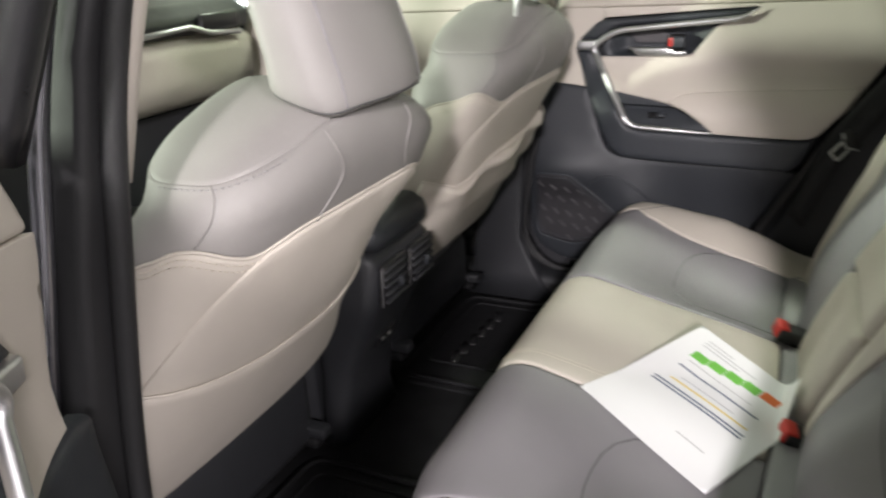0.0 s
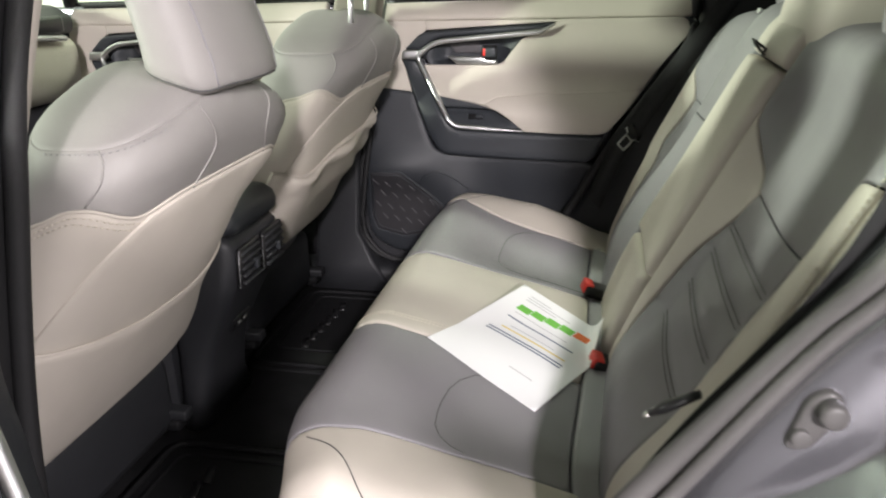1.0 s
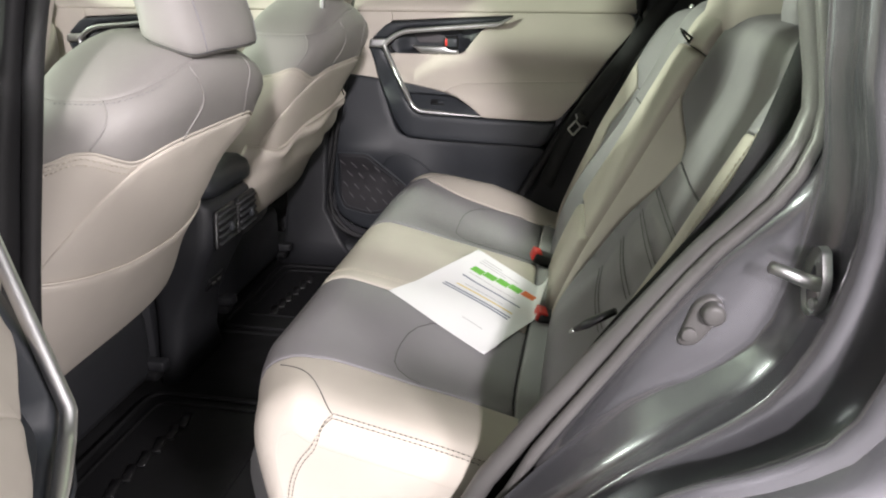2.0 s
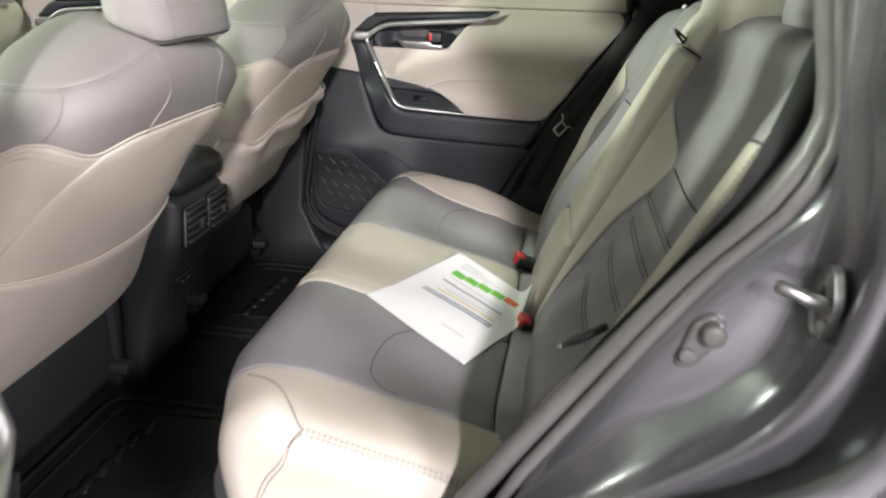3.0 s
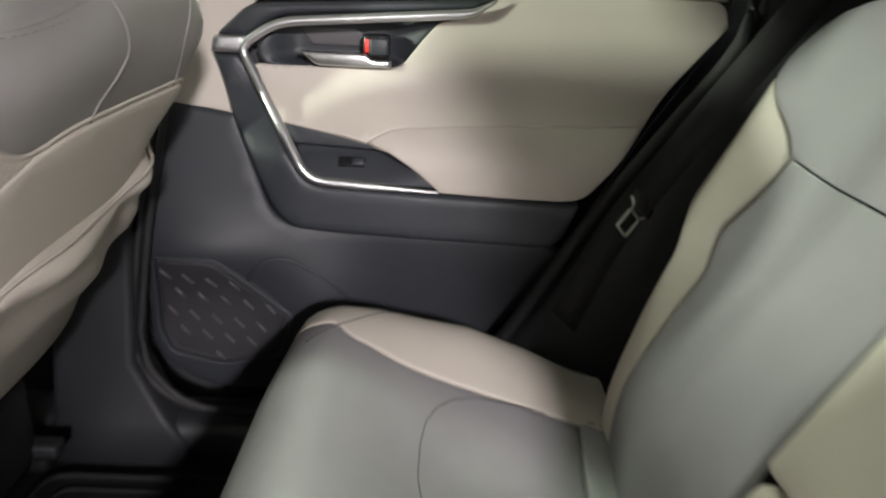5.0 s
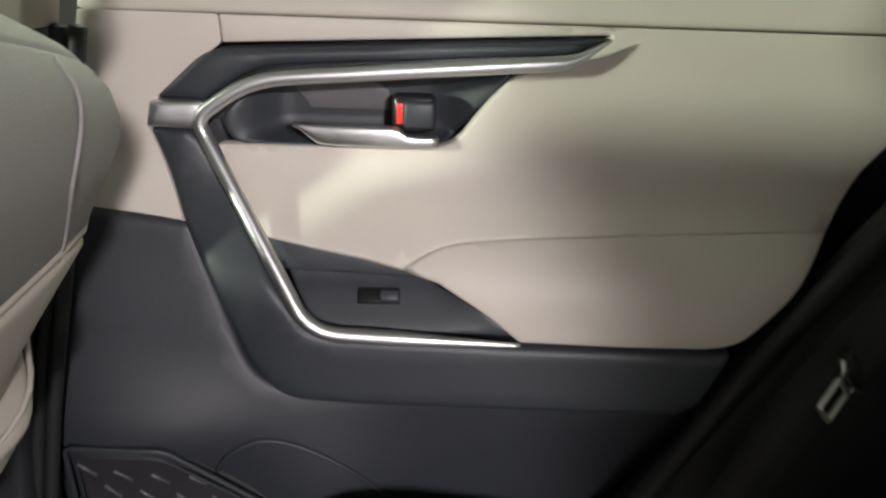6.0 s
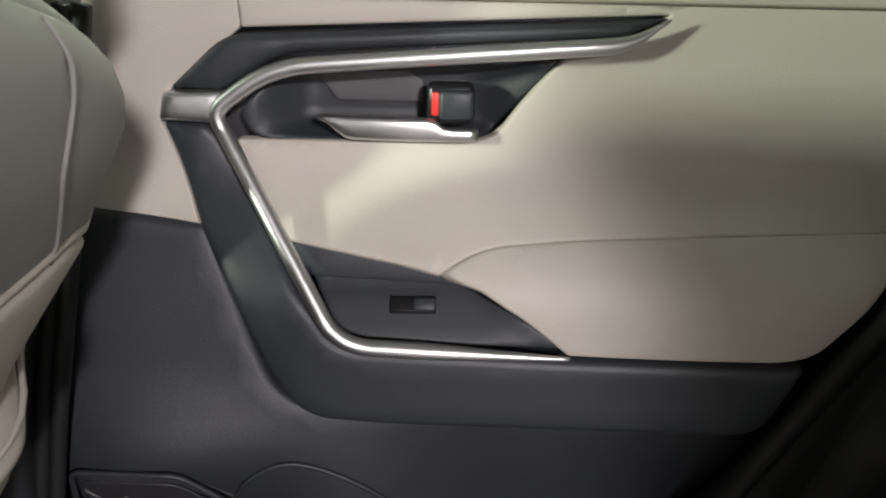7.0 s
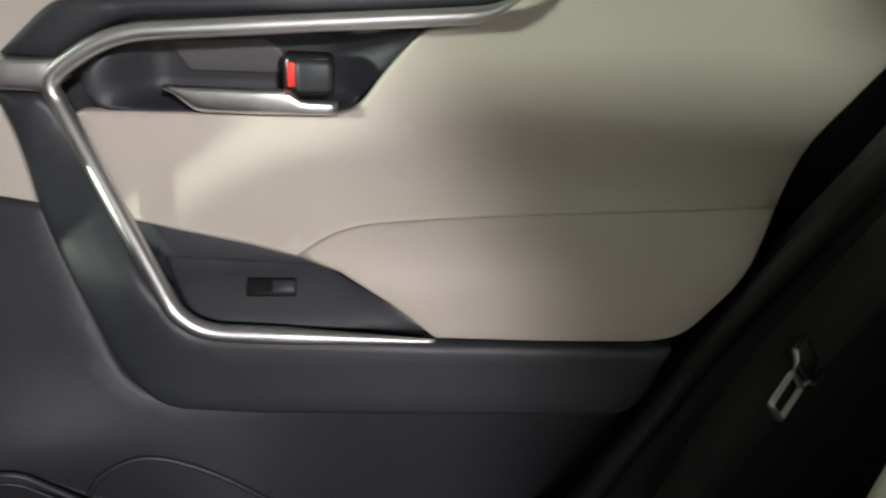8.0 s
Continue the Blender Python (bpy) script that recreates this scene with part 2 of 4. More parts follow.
def bell(x, c, w):
    t = abs(x - c) / w
    return 0.0 if t >= 1 else (math.cos(math.pi * t) + 1) / 2

# ---- garage round the car ----
def box_between(name, lo, hi, mat, label, r=0.0):
    c = [(a + b) / 2 for a, b in zip(lo, hi)]
    bm = rbox(*[b - a for a, b in zip(lo, hi)], r, pose(*c))
    return structure(link(name, bm, mat, None, label, smooth=False), label)


RX0, RX1, RY0, RY1 = -6.5, 7.0, -8.6, 3.6
box_between("ground", (RX0 - 0.2, RY0 - 0.2, GROUND - 0.2), (RX1 + 0.2, RY1 + 0.2, GROUND), CONCRETE, "sealed grey concrete garage floor")
# ceiling and grey walls are unseen, added; their tones set the bounced light
box_between("ceiling", (RX0 - 0.2, RY0 - 0.2, CEIL), (RX1 + 0.2, RY1 + 0.2, CEIL + 0.2), CEILING_PAINT, "unseen garage ceiling, added over the car")
box_between("wall_front", (RX0 - 0.2, RY0, GROUND), (RX0, RY1, CEIL), GREY_WALL, "unseen grey garage wall, added to shape the bounced light")
box_between("wall_back", (RX1, RY0, GROUND), (RX1 + 0.2, RY1, CEIL), GREY_WALL, "unseen grey garage wall, added to shape the bounced light")
box_between("wall_near", (RX0, RY0 - 0.2, GROUND), (RX1, RY0, CEIL), GREY_WALL, "unseen grey garage wall, added to shape the bounced light")
far_wall = box_between("wall_far", (RX0, RY1, GROUND), (RX1, RY1 + 0.2, CEIL), WALL, "pale green-white wall of wide horizontal boards")
board = rbox(RX1 - RX0, 0.03, 0.44, 0.008, seg=1)
board_mesh = bpy.data.meshes.new("board")
board.to_mesh(board_mesh)
board.free()
board_mesh.materials.append(WALL)
for k in range(9):
    ob = new("board", board_mesh)
    ob.parent = far_wall
    ob.location = ((RX0 + RX1) / 2, RY1 - 0.016, GROUND + 0.23 + 0.45 * k)
# housings for the added lamps, all out of view
for lx, ly, sx, sy, watts, tone in LAMPS:
    lamp = thing("added_ceiling_light", "unseen tube light added under the ceiling to light the car", "ceiling light", "garage ceiling lights", (lx, ly, CEIL))
    part("housing", rbox(sx + 0.1, sy + 0.07, 0.1, 0.01, pose(0, 0, -0.05)), CEILING_PAINT, lamp)

# unseen housing, added to go with the made-up light on the front wall
fixture = thing("added_wall_light", "unseen white panel added on the front wall to light the car", "wall light", at=(-6.5, -2.5, 2.05))
part("housing", rbox(0.12, 0.6, 0.9, 0.01, pose(0.06, 0, 0)), CEILING_PAINT, fixture)

# ---- car shell ----
ROOF = 1.30
FLOOR_Z = 0.04


def plane_xz(y):
    return lambda u, v: (u, y, v)


structure(link("floor", rbox(3.0, 1.5, 0.08, 0.01, pose(-0.35, 0, FLOOR_Z - 0.04)), CARPET), "black carpeted car floor")
structure(link("roof", rbox(2.25, 1.30, 0.05, 0.02, pose(0.37, 0, ROOF + 0.025)), HEADLINER), "grey fabric headliner under the car roof")

# far door, in (x, z); y gives its relief
def door_y(x, z):
    y = 0.790 + 0.03 * step01(z, 0.79, 0.88)
    y -= 0.075 * step01(0.68 - z, 0.0, 0.13) * (0.35 + 0.65 * step01(x, -0.22, 0.0))
    return y


def low_y(x, z):
    y = 0.762 - 0.02 * bell(z, 0.46, 0.2) + 0.01 * step01(z, 0.5, 0.62)
    y -= 0.030 * math.exp(-(((x + 0.17) / 0.14) ** 2 + ((z - 0.40) / 0.06) ** 2))
    y -= 0.022 * math.exp(-(((x + 0.17) / 0.14) ** 2 + ((z - 0.28) / 0.13) ** 2))
    y -= 0.030 * math.exp(-(((x - 0.01) / 0.075) ** 2 + ((z - 0.30) / 0.09) ** 2))
    return y


door_s = lambda u, v: (u, door_y(u, v), v)
low_s = lambda u, v: (u, low_y(u, v), v)
deep = lambda d: (lambda u, v: (u, door_y(u, v) + d, v))

CHROME_LINE = rounded([(0.277, 0.792), (0.244, 0.771), (-0.050, 0.747), (-0.103, 0.709), (0.010, 0.529), (0.06, 0.526), (0.204, 0.518)], [0, 0.02, 0.035, 0.016, 0.04, 0.0, 0])


def build_door(name, label, rear=True):
    d = thing(name, label, "car door")
    P = lambda n, bm, mat, lab="": part(n, bm, mat, d, lab)
    # core plate behind all trim
    core = [(-0.245, 0.12), (0.10, 0.12), (0.30, 0.24), (0.44, 0.42), (0.54, 0.60), (0.64, 0.76), (0.65, 0.86), (-0.21, 0.86)]
    P("door_core", patch(lambda u, v: (u, 0.835, v), core, 0.06, 0.01, drop=0.004, skirt=0.09, flip=False), PAINT, "dark painted door shell")
    ledge = rounded([(-0.205, 0.803), (0.625, 0.806), (0.63, 0.858), (-0.20, 0.85)], 0.008)
    P("window_ledge", patch(deep(0.002), ledge, 0.02, 0.012, drop=0.004, flip=False), BEIGE_TRIM, "beige padded ledge under the window")
    front = rounded([(-0.205, 0.802), (-0.0785, 0.802), (-0.0765, 0.777), (-0.138, 0.727), (-0.150, 0.698), (-0.119, 0.614), (-0.221, 0.622)], 0.003)
    P("front_insert", patch(door_s, front, 0.02, 0.002, drop=0.0006), BEIGE_TRIM, "beige vinyl door insert")
    pocket = [(0.091, 0.584), (0.054, 0.592), (0.005, 0.600), (-0.060, 0.610)]
    crease = [tuple(q) for q in spline([(0.0915, 0.584), (0.116, 0.597), (0.141, 0.604), (0.175, 0.607), (0.249, 0.611), (0.508, 0.619)], 3)]
    upper = np.array(pocket + [tuple(q) for q in rounded([(-0.077, 0.645), (-0.092, 0.683), (0.118, 0.683), (0.140, 0.690), (0.163, 0.721), (0.193, 0.756), (0.240, 0.764), (0.281, 0.795), (-0.0755, 0.777), (-0.0775, 0.802),
                     (0.615, 0.803), (0.625, 0.765)], [0, 0.012, 0.02, 0.02, 0.02, 0.012, 0.004, 0.002, 0.002, 0.002, 0.02, 0])] + crease[::-1])
    P("upper_insert", patch(door_s, upper, 0.018, 0.0035, drop=0.0022), BEIGE_TRIM, "beige padded vinyl insert")
    lower = np.array(crease + [tuple(q) for q in rounded([(0.478, 0.578), (0.425, 0.514), (0.395, 0.5075), (0.302, 0.509), (0.205, 0.513), (0.165, 0.547), (0.126, 0.572)], [0, 0.03, 0.02, 0.02, 0.003, 0.02, 0])])
    P("armrest_pad", patch(door_s, lower, 0.015, 0.0035, h=0.001, drop=0.0022), BEIGE_TRIM, "beige padded armrest")
    band = rounded([(-0.148, 0.696), (-0.112, 0.699), (-0.101, 0.690), (0.002, 0.527), (0.025, 0.519), (0.2, 0.511), (0.42, 0.505), (0.39, 0.430), (0.055, 0.441), (-0.026, 0.448),
                    (-0.057, 0.484), (-0.088, 0.56), (-0.117, 0.612)], [0.003, 0.01, 0.01, 0.04, 0.02, 0.01, 0.01, 0.03, 0.02, 0.03, 0.03, 0.02, 0.006])
    P("lower_band", patch(deep(-0.006), band, 0.015, 0.01, drop=0.012, skirt=0.02), DOOR_SOFT, "charcoal soft plastic band under the armrest")
    bar = rounded([(-0.138, 0.727), (-0.089, 0.772), (0.238, 0.789), (0.279, 0.793), (0.242, 0.776), (-0.045, 0.757), (-0.094, 0.725)], [0.004, 0.02, 0.005, 0.001, 0.005, 0.02, 0.004])
    P("upper_bar", patch(deep(-0.010), bar, 0.012, 0.008, drop=0.010, skirt=0.015), DOOR_SOFT, "charcoal plastic bar over the trim")
    bracket = rounded([(-0.144, 0.724), (-0.094, 0.726), (-0.088, 0.710), (-0.103, 0.698), (-0.149, 0.700)], 0.003)
    P("trim_end", patch(deep(-0.012), bracket, 0.01, 0.005, drop=0.008, skirt=0.012), CHROME, "satin silver trim end")
    line = [(x, door_y(x, z) - 0.014, z) for x, z in CHROME_LINE]
    line = np.array(line)
    arc = np.concatenate([[0], np.cumsum(np.linalg.norm(np.diff(line, axis=0), axis=1))])
    at = np.linspace(0, arc[-1], 130)
    line = [Vector([np.interp(s, arc, line[:, k]) for k in range(3)]) for s in at]
    run = np.linspace(0, 1, len(line))
    P("chrome_trim", tube(line, [0.0072 * min(1.0, 0.12 + 14 * t, 0.25 + 5 * (1 - t)) for t in run], 10, up=(0, 1, 0), flat=1.1), CHROME, "satin chrome trim round the handle and pocket")
    # handle bowl
    bowl = rounded([(-0.072, 0.683), (0.118, 0.685), (0.140, 0.692), (0.163, 0.721), (0.193, 0.757), (-0.042, 0.743), (-0.086, 0.708)], [0.012, 0.02, 0.02, 0.02, 0.008, 0.03, 0.015])
    bowl_s = lambda u, v: (u, door_y(u, v) + 0.004 + 0.034 * step01(u, -0.075, -0.02) * step01(0.20 - u, 0.0, 0.09) * step01(v, 0.683, 0.695), v)
    P("handle_bowl", patch(bowl_s, bowl, 0.008, 0.004, drop=0.003), DOOR_SOFT, "dark moulded handle bowl")
    plate = rounded([(-0.002, 0.712), (-0.019, 0.737), (0.060, 0.741), (0.076, 0.731), (0.076, 0.712)], 0.004)
    P("bowl_plate", patch(lambda u, v: (u, bowl_s(u, v)[1] - 0.003, v), plate, 0.008, 0.002, drop=0.001, skirt=0.004), BOWL, "grey plate behind the handle")
    lev = []
    for t in np.linspace(0, 1, 19):
        x = -0.014 + 0.137 * t
        top = 0.7075 - 0.001 * t - 0.009 * step01(t, 0.70, 0.80)
        bot = 0.704 - 0.017 * step01(t, 0.0, 0.20) - 0.001 * t
        zc, hh = (top + bot) / 2, (top - bot) / 2
        yc = door_y(x, 0.7) - 0.004 - 0.006 * math.sin(math.pi * min(t * 0.8 + 0.1, 1))
        sq = lambda c: math.copysign(abs(c) ** 0.6, c)
        lev.append([(x, yc + 0.006 * sq(math.cos(a)), zc + hh * sq(math.sin(a))) for a in np.linspace(0, 2 * math.pi, 14, endpoint=False)])
    lever = P("door_handle", loft(lev), STEEL, "chrome inner door handle")
    P("handle_housing", rbox(0.042, 0.02, 0.036, 0.006, pose(0.0995, door_y(0.1, 0.72) + 0.010, 0.7165)), BLACK, "black lock housing")
    tab = P("lock_tab", rbox(0.030, 0.012, 0.026, 0.004, pose(0.104, door_y(0.1, 0.72) - 0.001, 0.7165)), DOOR_SOFT, "black lock lever")
    part("red_mark", rbox(0.0065, 0.003, 0.020, 0.001, pose(0.0860, door_y(0.1, 0.72) - 0.002, 0.7175)), RED, tab, "bright red mark")
    # switch pocket
    edge_z = lambda u: 0.575 - 0.04 * u
    wall = np.array([(-0.051, 0.606), (0.005, 0.598), (0.054, 0.590), (0.091, 0.582), (0.126, 0.5705), (-0.024, edge_z(-0.024))])
    wall_s = lambda u, v: (u, door_y(u, v) + 0.003 + 0.5 * max(0.0, 0.604 - 0.1 * u - v), v)
    P("pocket_wall", patch(wall_s, wall, 0.008, 0.002, drop=0.001), DOOR_SOFT, "dark upper wall of the switch pocket")
    floor_p = rounded([(-0.024, edge_z(-0.024)), (0.126, edge_z(0.126)), (0.165, 0.544), (0.203, 0.518), (0.03, 0.526), (0.004, 0.532)], [0, 0, 0.02, 0.003, 0.01, 0.03])
    pk_s = lambda u, v: (u, door_y(u, v) + 0.003 + 0.034 * step01(0.2 - u, 0.0, 0.08) * min(1.0, max(0.0, (v - 0.521) / 0.045)), v)
    P("switch_pocket", patch(pk_s, floor_p, 0.008, 0.003, drop=0.002), DOOR_SOFT, "dark switch pocket")
    sw = P("window_switch", rbox(0.041, 0.008, 0.016, 0.002, pose(0.069, pk_s(0.07, 0.549)[1] + 0.001, 0.549, -45)), BLACK, "black window switch")
    part("switch_key", rbox(0.021, 0.008, 0.013, 0.003, pose(0.079, pk_s(0.07, 0.549)[1] - 0.002, 0.551, -38)), DOOR_SOFT, sw)
    # lower panel and speaker
    lowp = rounded([(-0.262, 0.62), (-0.221, 0.624), (-0.112, 0.612), (-0.05, 0.45), (0.37, 0.43), (0.42, 0.40), (0.30, 0.25), (0.16, 0.13), (-0.18, 0.13), (-0.262, 0.18), (-0.270, 0.26)], [0.01, 0.01, 0.01, 0.04, 0.05, 0.05, 0.05, 0.05, 0.05, 0.04, 0.04])
    P("lower_panel", patch(low_s, lowp, 0.018, 0.010, drop=0.010), DOOR_PLASTIC, "charcoal moulded lower door panel")
    hexa = rounded([(-0.240, 0.392), (-0.143, 0.394), (-0.024, 0.290), (-0.055, 0.205), (-0.15, 0.185), (-0.235, 0.205), (-0.252, 0.25)], 0.012)
    off = lambda k: (lambda u, v: (u, low_y(u, v) - k, v))
    grille = P("speaker_grille", patch(off(0.004), hexa, 0.010, 0.006, drop=0.006), GRILLE, "dark patterned speaker grille")
    hp = [(x, low_y(x, z) - 0.005, z) for x, z in hexa]
    part("grille_rim", tube(hp, 0.0030, 6, closed=True, up=(0, 1, 0)), DOOR_SOFT, grille)
    inner_rim = rounded([(-0.232, 0.381), (-0.148, 0.383), (-0.040, 0.289), (-0.066, 0.216), (-0.153, 0.197), (-0.228, 0.216), (-0.242, 0.254)], 0.012)
    part("grille_rim", tube([(x, low_y(x, z) - 0.0045, z) for x, z in inner_rim], 0.0018, 5, closed=True, up=(0, 1, 0)), DOOR_PLASTIC, grille)
    for i in range(6):
        for j in range(5):
            x, z = -0.232 + 0.036 * i + 0.018 * (j % 2), 0.368 - 0.036 * j - 0.006 * i
            if inside(np.array(hexa), np.array([(x + 0.008, z - 0.01)]))[0] and border(np.array(hexa), np.array([(x + 0.008, z - 0.01)]))[0] > 0.014:
                part("grille_rib", tube([(x, low_y(x, z) - 0.0055, z), (x + 0.015, low_y(x + 0.015, z - 0.017) - 0.0055, z - 0.017)], 0.0017, 5), BOWL, grille)
    arch = [(x, low_y(x, z) - 0.001, z) for x, z in spline([(-0.10, 0.345), (-0.08, 0.378), (-0.04, 0.392), (0.02, 0.365), (0.07, 0.315), (0.10, 0.26)], 5)]
    P("pocket_edge", tube(arch, 0.003, 6, up=(0, 1, 0)), DOOR_PLASTIC, "moulded pocket edge")
    # window
    seal = [(-0.205, 0.815, 0.862), (0.64, 0.822, 0.868)]
    P("window_seal", tube(seal, 0.008, 6), RUBBER)
    frame_line = [(-0.20, 0.815, 0.86), (-0.17, 0.76, 1.05), (-0.13, 0.70, 1.22), (0.40, 0.69, 1.22), (0.66, 0.76, 1.02), (0.655, 0.82, 0.86)]
    P("window_frame", tube([tuple(q) for q in spline(frame_line, 5)], 0.022, 8), BLACK, "black window frame")
    wp = [(-0.20, 0.86), (0.655, 0.86), (0.66, 1.02), (0.40, 1.22), (-0.13, 1.22)]
    pane = P("window_pane", patch(lambda u, v: (u, 0.835 - 0.33 * (v - 0.86), v), wp, 0.12, 0.004, drop=0.0, skirt=0.004), GLASS, "green-tinted side window")
    pane.visible_shadow = False
    return d


far_door = build_door("rear_door", "closed rear car door with beige and charcoal trim")
near_door = copy_thing(far_door, pose(-0.116, -0.822, 0.632, 0, 0, -58.5) @ pose(0, 0, 0, -9) @ pose(0, 0, 0, 0, -7) @ Matrix.Translation((0.168, 0.78, -0.65)) @ Matrix.Diagonal((1, -1, 1, 1)))
near_door["label"] = "open rear car door with beige and charcoal trim"
front_door = copy_thing(far_door, Matrix.Translation((-0.995, 0, 0)))
front_door.name = "front_door"
front_door["label"] = "closed front car door with beige and charcoal trim"

# ---- rear bench ----
CUSH = spline([(0.03, 0.06), (0.005, 0.15), (-0.012, 0.25), (-0.012, 0.305), (0.008, 0.345), (0.05, 0.362), (0.10, 0.354), (0.20, 0.330), (0.32, 0.302), (0.42, 0.275), (0.52, 0.262)], 8)
CUSH_S = np.concatenate([[0], np.cumsum(np.linalg.norm(np.diff(CUSH, axis=0), axis=1))])


def cush_u(x):
    """Arc length on the cushion's top for a depth x."""
    top = slice(36, None)
    return float(np.interp(x, CUSH[top, 0], CUSH_S[top]))


END_R = 0.045
FAR_RISE = ((0.0, 0.05, 0.12, 0.25, 0.34, 0.42, 0.5), (0.0, 0.006, 0.020, 0.030, 0.016, -0.002, -0.01))


def END_C(v):
    return 0.585 if v < 0 else 0.602


def cush(u, v):
    x, z = np.interp(u, CUSH_S, CUSH[:, 0]), np.interp(u, CUSH_S, CUSH[:, 1])
    x2, z2 = np.interp(u + 0.01, CUSH_S, CUSH[:, 0]), np.interp(u + 0.01, CUSH_S, CUSH[:, 1])
    x1, z1 = np.interp(u - 0.01, CUSH_S, CUSH[:, 0]), np.interp(u - 0.01, CUSH_S, CUSH[:, 1])
    tx, tz = x2 - x1, z2 - z1
    ln = math.hypot(tx, tz) or 1
    nx, nz = -tz / ln, tx / ln
    end = END_C(v)
    a = min(max(abs(v) - end, 0) / END_R, math.pi / 2)
    y = math.copysign(min(abs(v), end) + END_R * math.sin(a), v)
    o = -END_R * (1 - math.cos(a))
    top = step01(x, 0.06, 0.26)
    o -= 0.036 * top * (bell(abs(v), 0.330, 0.20))
    rise = 0.013 * step01(x, 0.0, 0.09) if v < 0 else np.interp(x, *FAR_RISE)
    o += rise * max(nz, 0.0) * bell(abs(v), 0.585, 0.12) + 0.012 * top * bell(v, 0, 0.2)
    x += (0.058 if v < 0 else 0.012) * step01(abs(v), 0.40, 0.64) * step01(0.17 - x, 0.0, 0.13)
    return (x + nx * o, y, z + nz * o)


bench = thing("rear_bench", "two-tone grey and beige leatherette rear bench seat", "car seat")
B = lambda n, bm, mat, lab="": part(n, bm, mat, bench, lab)
uf, ur = 0.06, cush_u(0.405)
rect = lambda a, b, c, d, r=0.012: rounded([(a, c), (b, c), (b, d), (a, d)], r)
B("cushion_core", loft([[(x + 0.035, y, z - 0.075) for x, z in CUSH[8::4]] + [(0.52, y, 0.06), (0.06, y, 0.06)] for y in (-0.58, -0.3, 0, 0.3, 0.58)]), SEAM, "dark seat foam under the covers")
B("cushion_centre", patch(cush, rect(uf, ur, -0.172, 0.172), 0.022, 0.010, flip=False), BEIGE, "beige leatherette centre strip")
for s in (-1, 1):
    # the join of pad and bolster slants inwards towards the back
    join = [(uf, 0.500), (cush_u(0.03), 0.498), (cush_u(0.12), 0.470), (cush_u(0.22), 0.456), (ur, 0.452)] if s < 0 else [(uf, 0.570), (cush_u(0.02), 0.566), (cush_u(0.09), 0.530), (cush_u(0.18), 0.497), (cush_u(0.30), 0.483), (ur, 0.478)]
    join = [tuple(q) for q in spline(join, 4)]
    ua = cush_u(0.20)
    pad_lo, pad_hi = sorted((s * 0.215, s * (0.448 if s < 0 else 0.478)))
    B("seat_pad", patch(cush, np.array([(uf, s * 0.176)] + [(u, s * (v - 0.002)) for u, v in join] + [(ur, s * 0.176)]), 0.022, 0.006, drop=0.004), GREY, "smooth grey leatherette seat pad")
    seam = rounded([(ur, pad_lo), (ua, pad_lo), (ua, pad_hi), (ur, pad_hi)], [0, 0.13, 0.13, 0])
    B("pad_seam", tube([np.array(cush(u, v)) + (0, 0, 0.0004) for u, v in (resample(seam, 0.008)[20:-38] if s < 0 else resample(seam, 0.008)[:-38])], 0.0008, 5), SEAM, "curved seam in the pad")
    end = END_C(s)
    outer = end + END_R * 1.57
    B("bolster", patch(cush, np.array([(u, s * (v + 0.002)) for u, v in join] + [(cush_u(0.46), s * 0.47), (cush_u(0.46), s * outer), (uf, s * outer)]), 0.018, 0.003, drop=0.0012), BEIGE, "beige leatherette side bolster")
    rim = [np.array(cush(u, s * (end + END_R * 1.55))) for u in np.linspace(uf, cush_u(0.46), 40)]
    yo = s * (end + END_R)
    cap = bmesh.new()
    face = cap.faces.new([cap.verts.new((x, yo, z)) for x, y, z in rim] + [cap.verts.new((0.48, yo, 0.05)), cap.verts.new((0.10, yo, 0.05))])
    bmesh.ops.extrude_face_region(cap, geom=[face])
    bmesh.ops.translate(cap, vec=(0, -s * 0.02, 0), verts=list(face.verts))
    part("cushion_side", cap, BEIGE, bench, "beige cushion side", smooth=False)
    # one seam from the front corner back to the double stitching, which runs along the bolster and down the front
    lip = end + 0.55 * END_R
    for dv in (0.0, 0.006):
        line = [np.array(cush(u, s * (lip + dv))) + (0, s * 0.0008, 0.0010) for u in np.linspace(cush_u(0.44), cush_u(0.165), 26)]
        bend = [np.array(cush(cush_u(0.155), s * (lip + dv + 0.35 * END_R))) + (0, s * 0.002, 0.001), np.array((0.139 + 0.8 * dv, yo + s * 0.0015, 0.303 - 0.6 * dv))]
        bend += [np.array((x + 0.8 * dv, yo + s * 0.0015, z - 0.6 * dv)) for x, z in ((0.119, 0.275), (0.105, 0.240), (0.097, 0.19), (0.094, 0.12))]
        line = [tuple(q) for q in line[:-1]] + [tuple(q) for q in spline([line[-1]] + bend, 8)]
        B("stitching", stitches(line, (0, 1, 0), r=0.0006), THREAD, "beige double stitching")
        B("bolster_seam", tube([np.array(q) - (0, s * 0.0010, 0.0008) for q in line], 0.0007, 5), SEAM)
    B("bolster_seam", tube([np.array(cush(cush_u(0.016 + 0.145 * k), s * (0.505 + (lip - 0.505) * k ** 0.9))) for k in np.linspace(0.08, 1, 20)], 0.0008, 5), SEAM, "fine seam across the bolster")
for v0 in (-0.138, -0.130):
    B("stitching", stitches([np.array(cush(u, v0)) + (0, 0, 0.0006) for u in np.linspace(0.2, ur, 30)], (0, 0, 1)), THREAD, "beige double stitching")
B("cushion_rear", patch(cush, rect(ur + 0.002, cush_u(0.50), -0.515, 0.515, 0.004), 0.025, 0.006), GREY, "grey rear edge of the cushion")

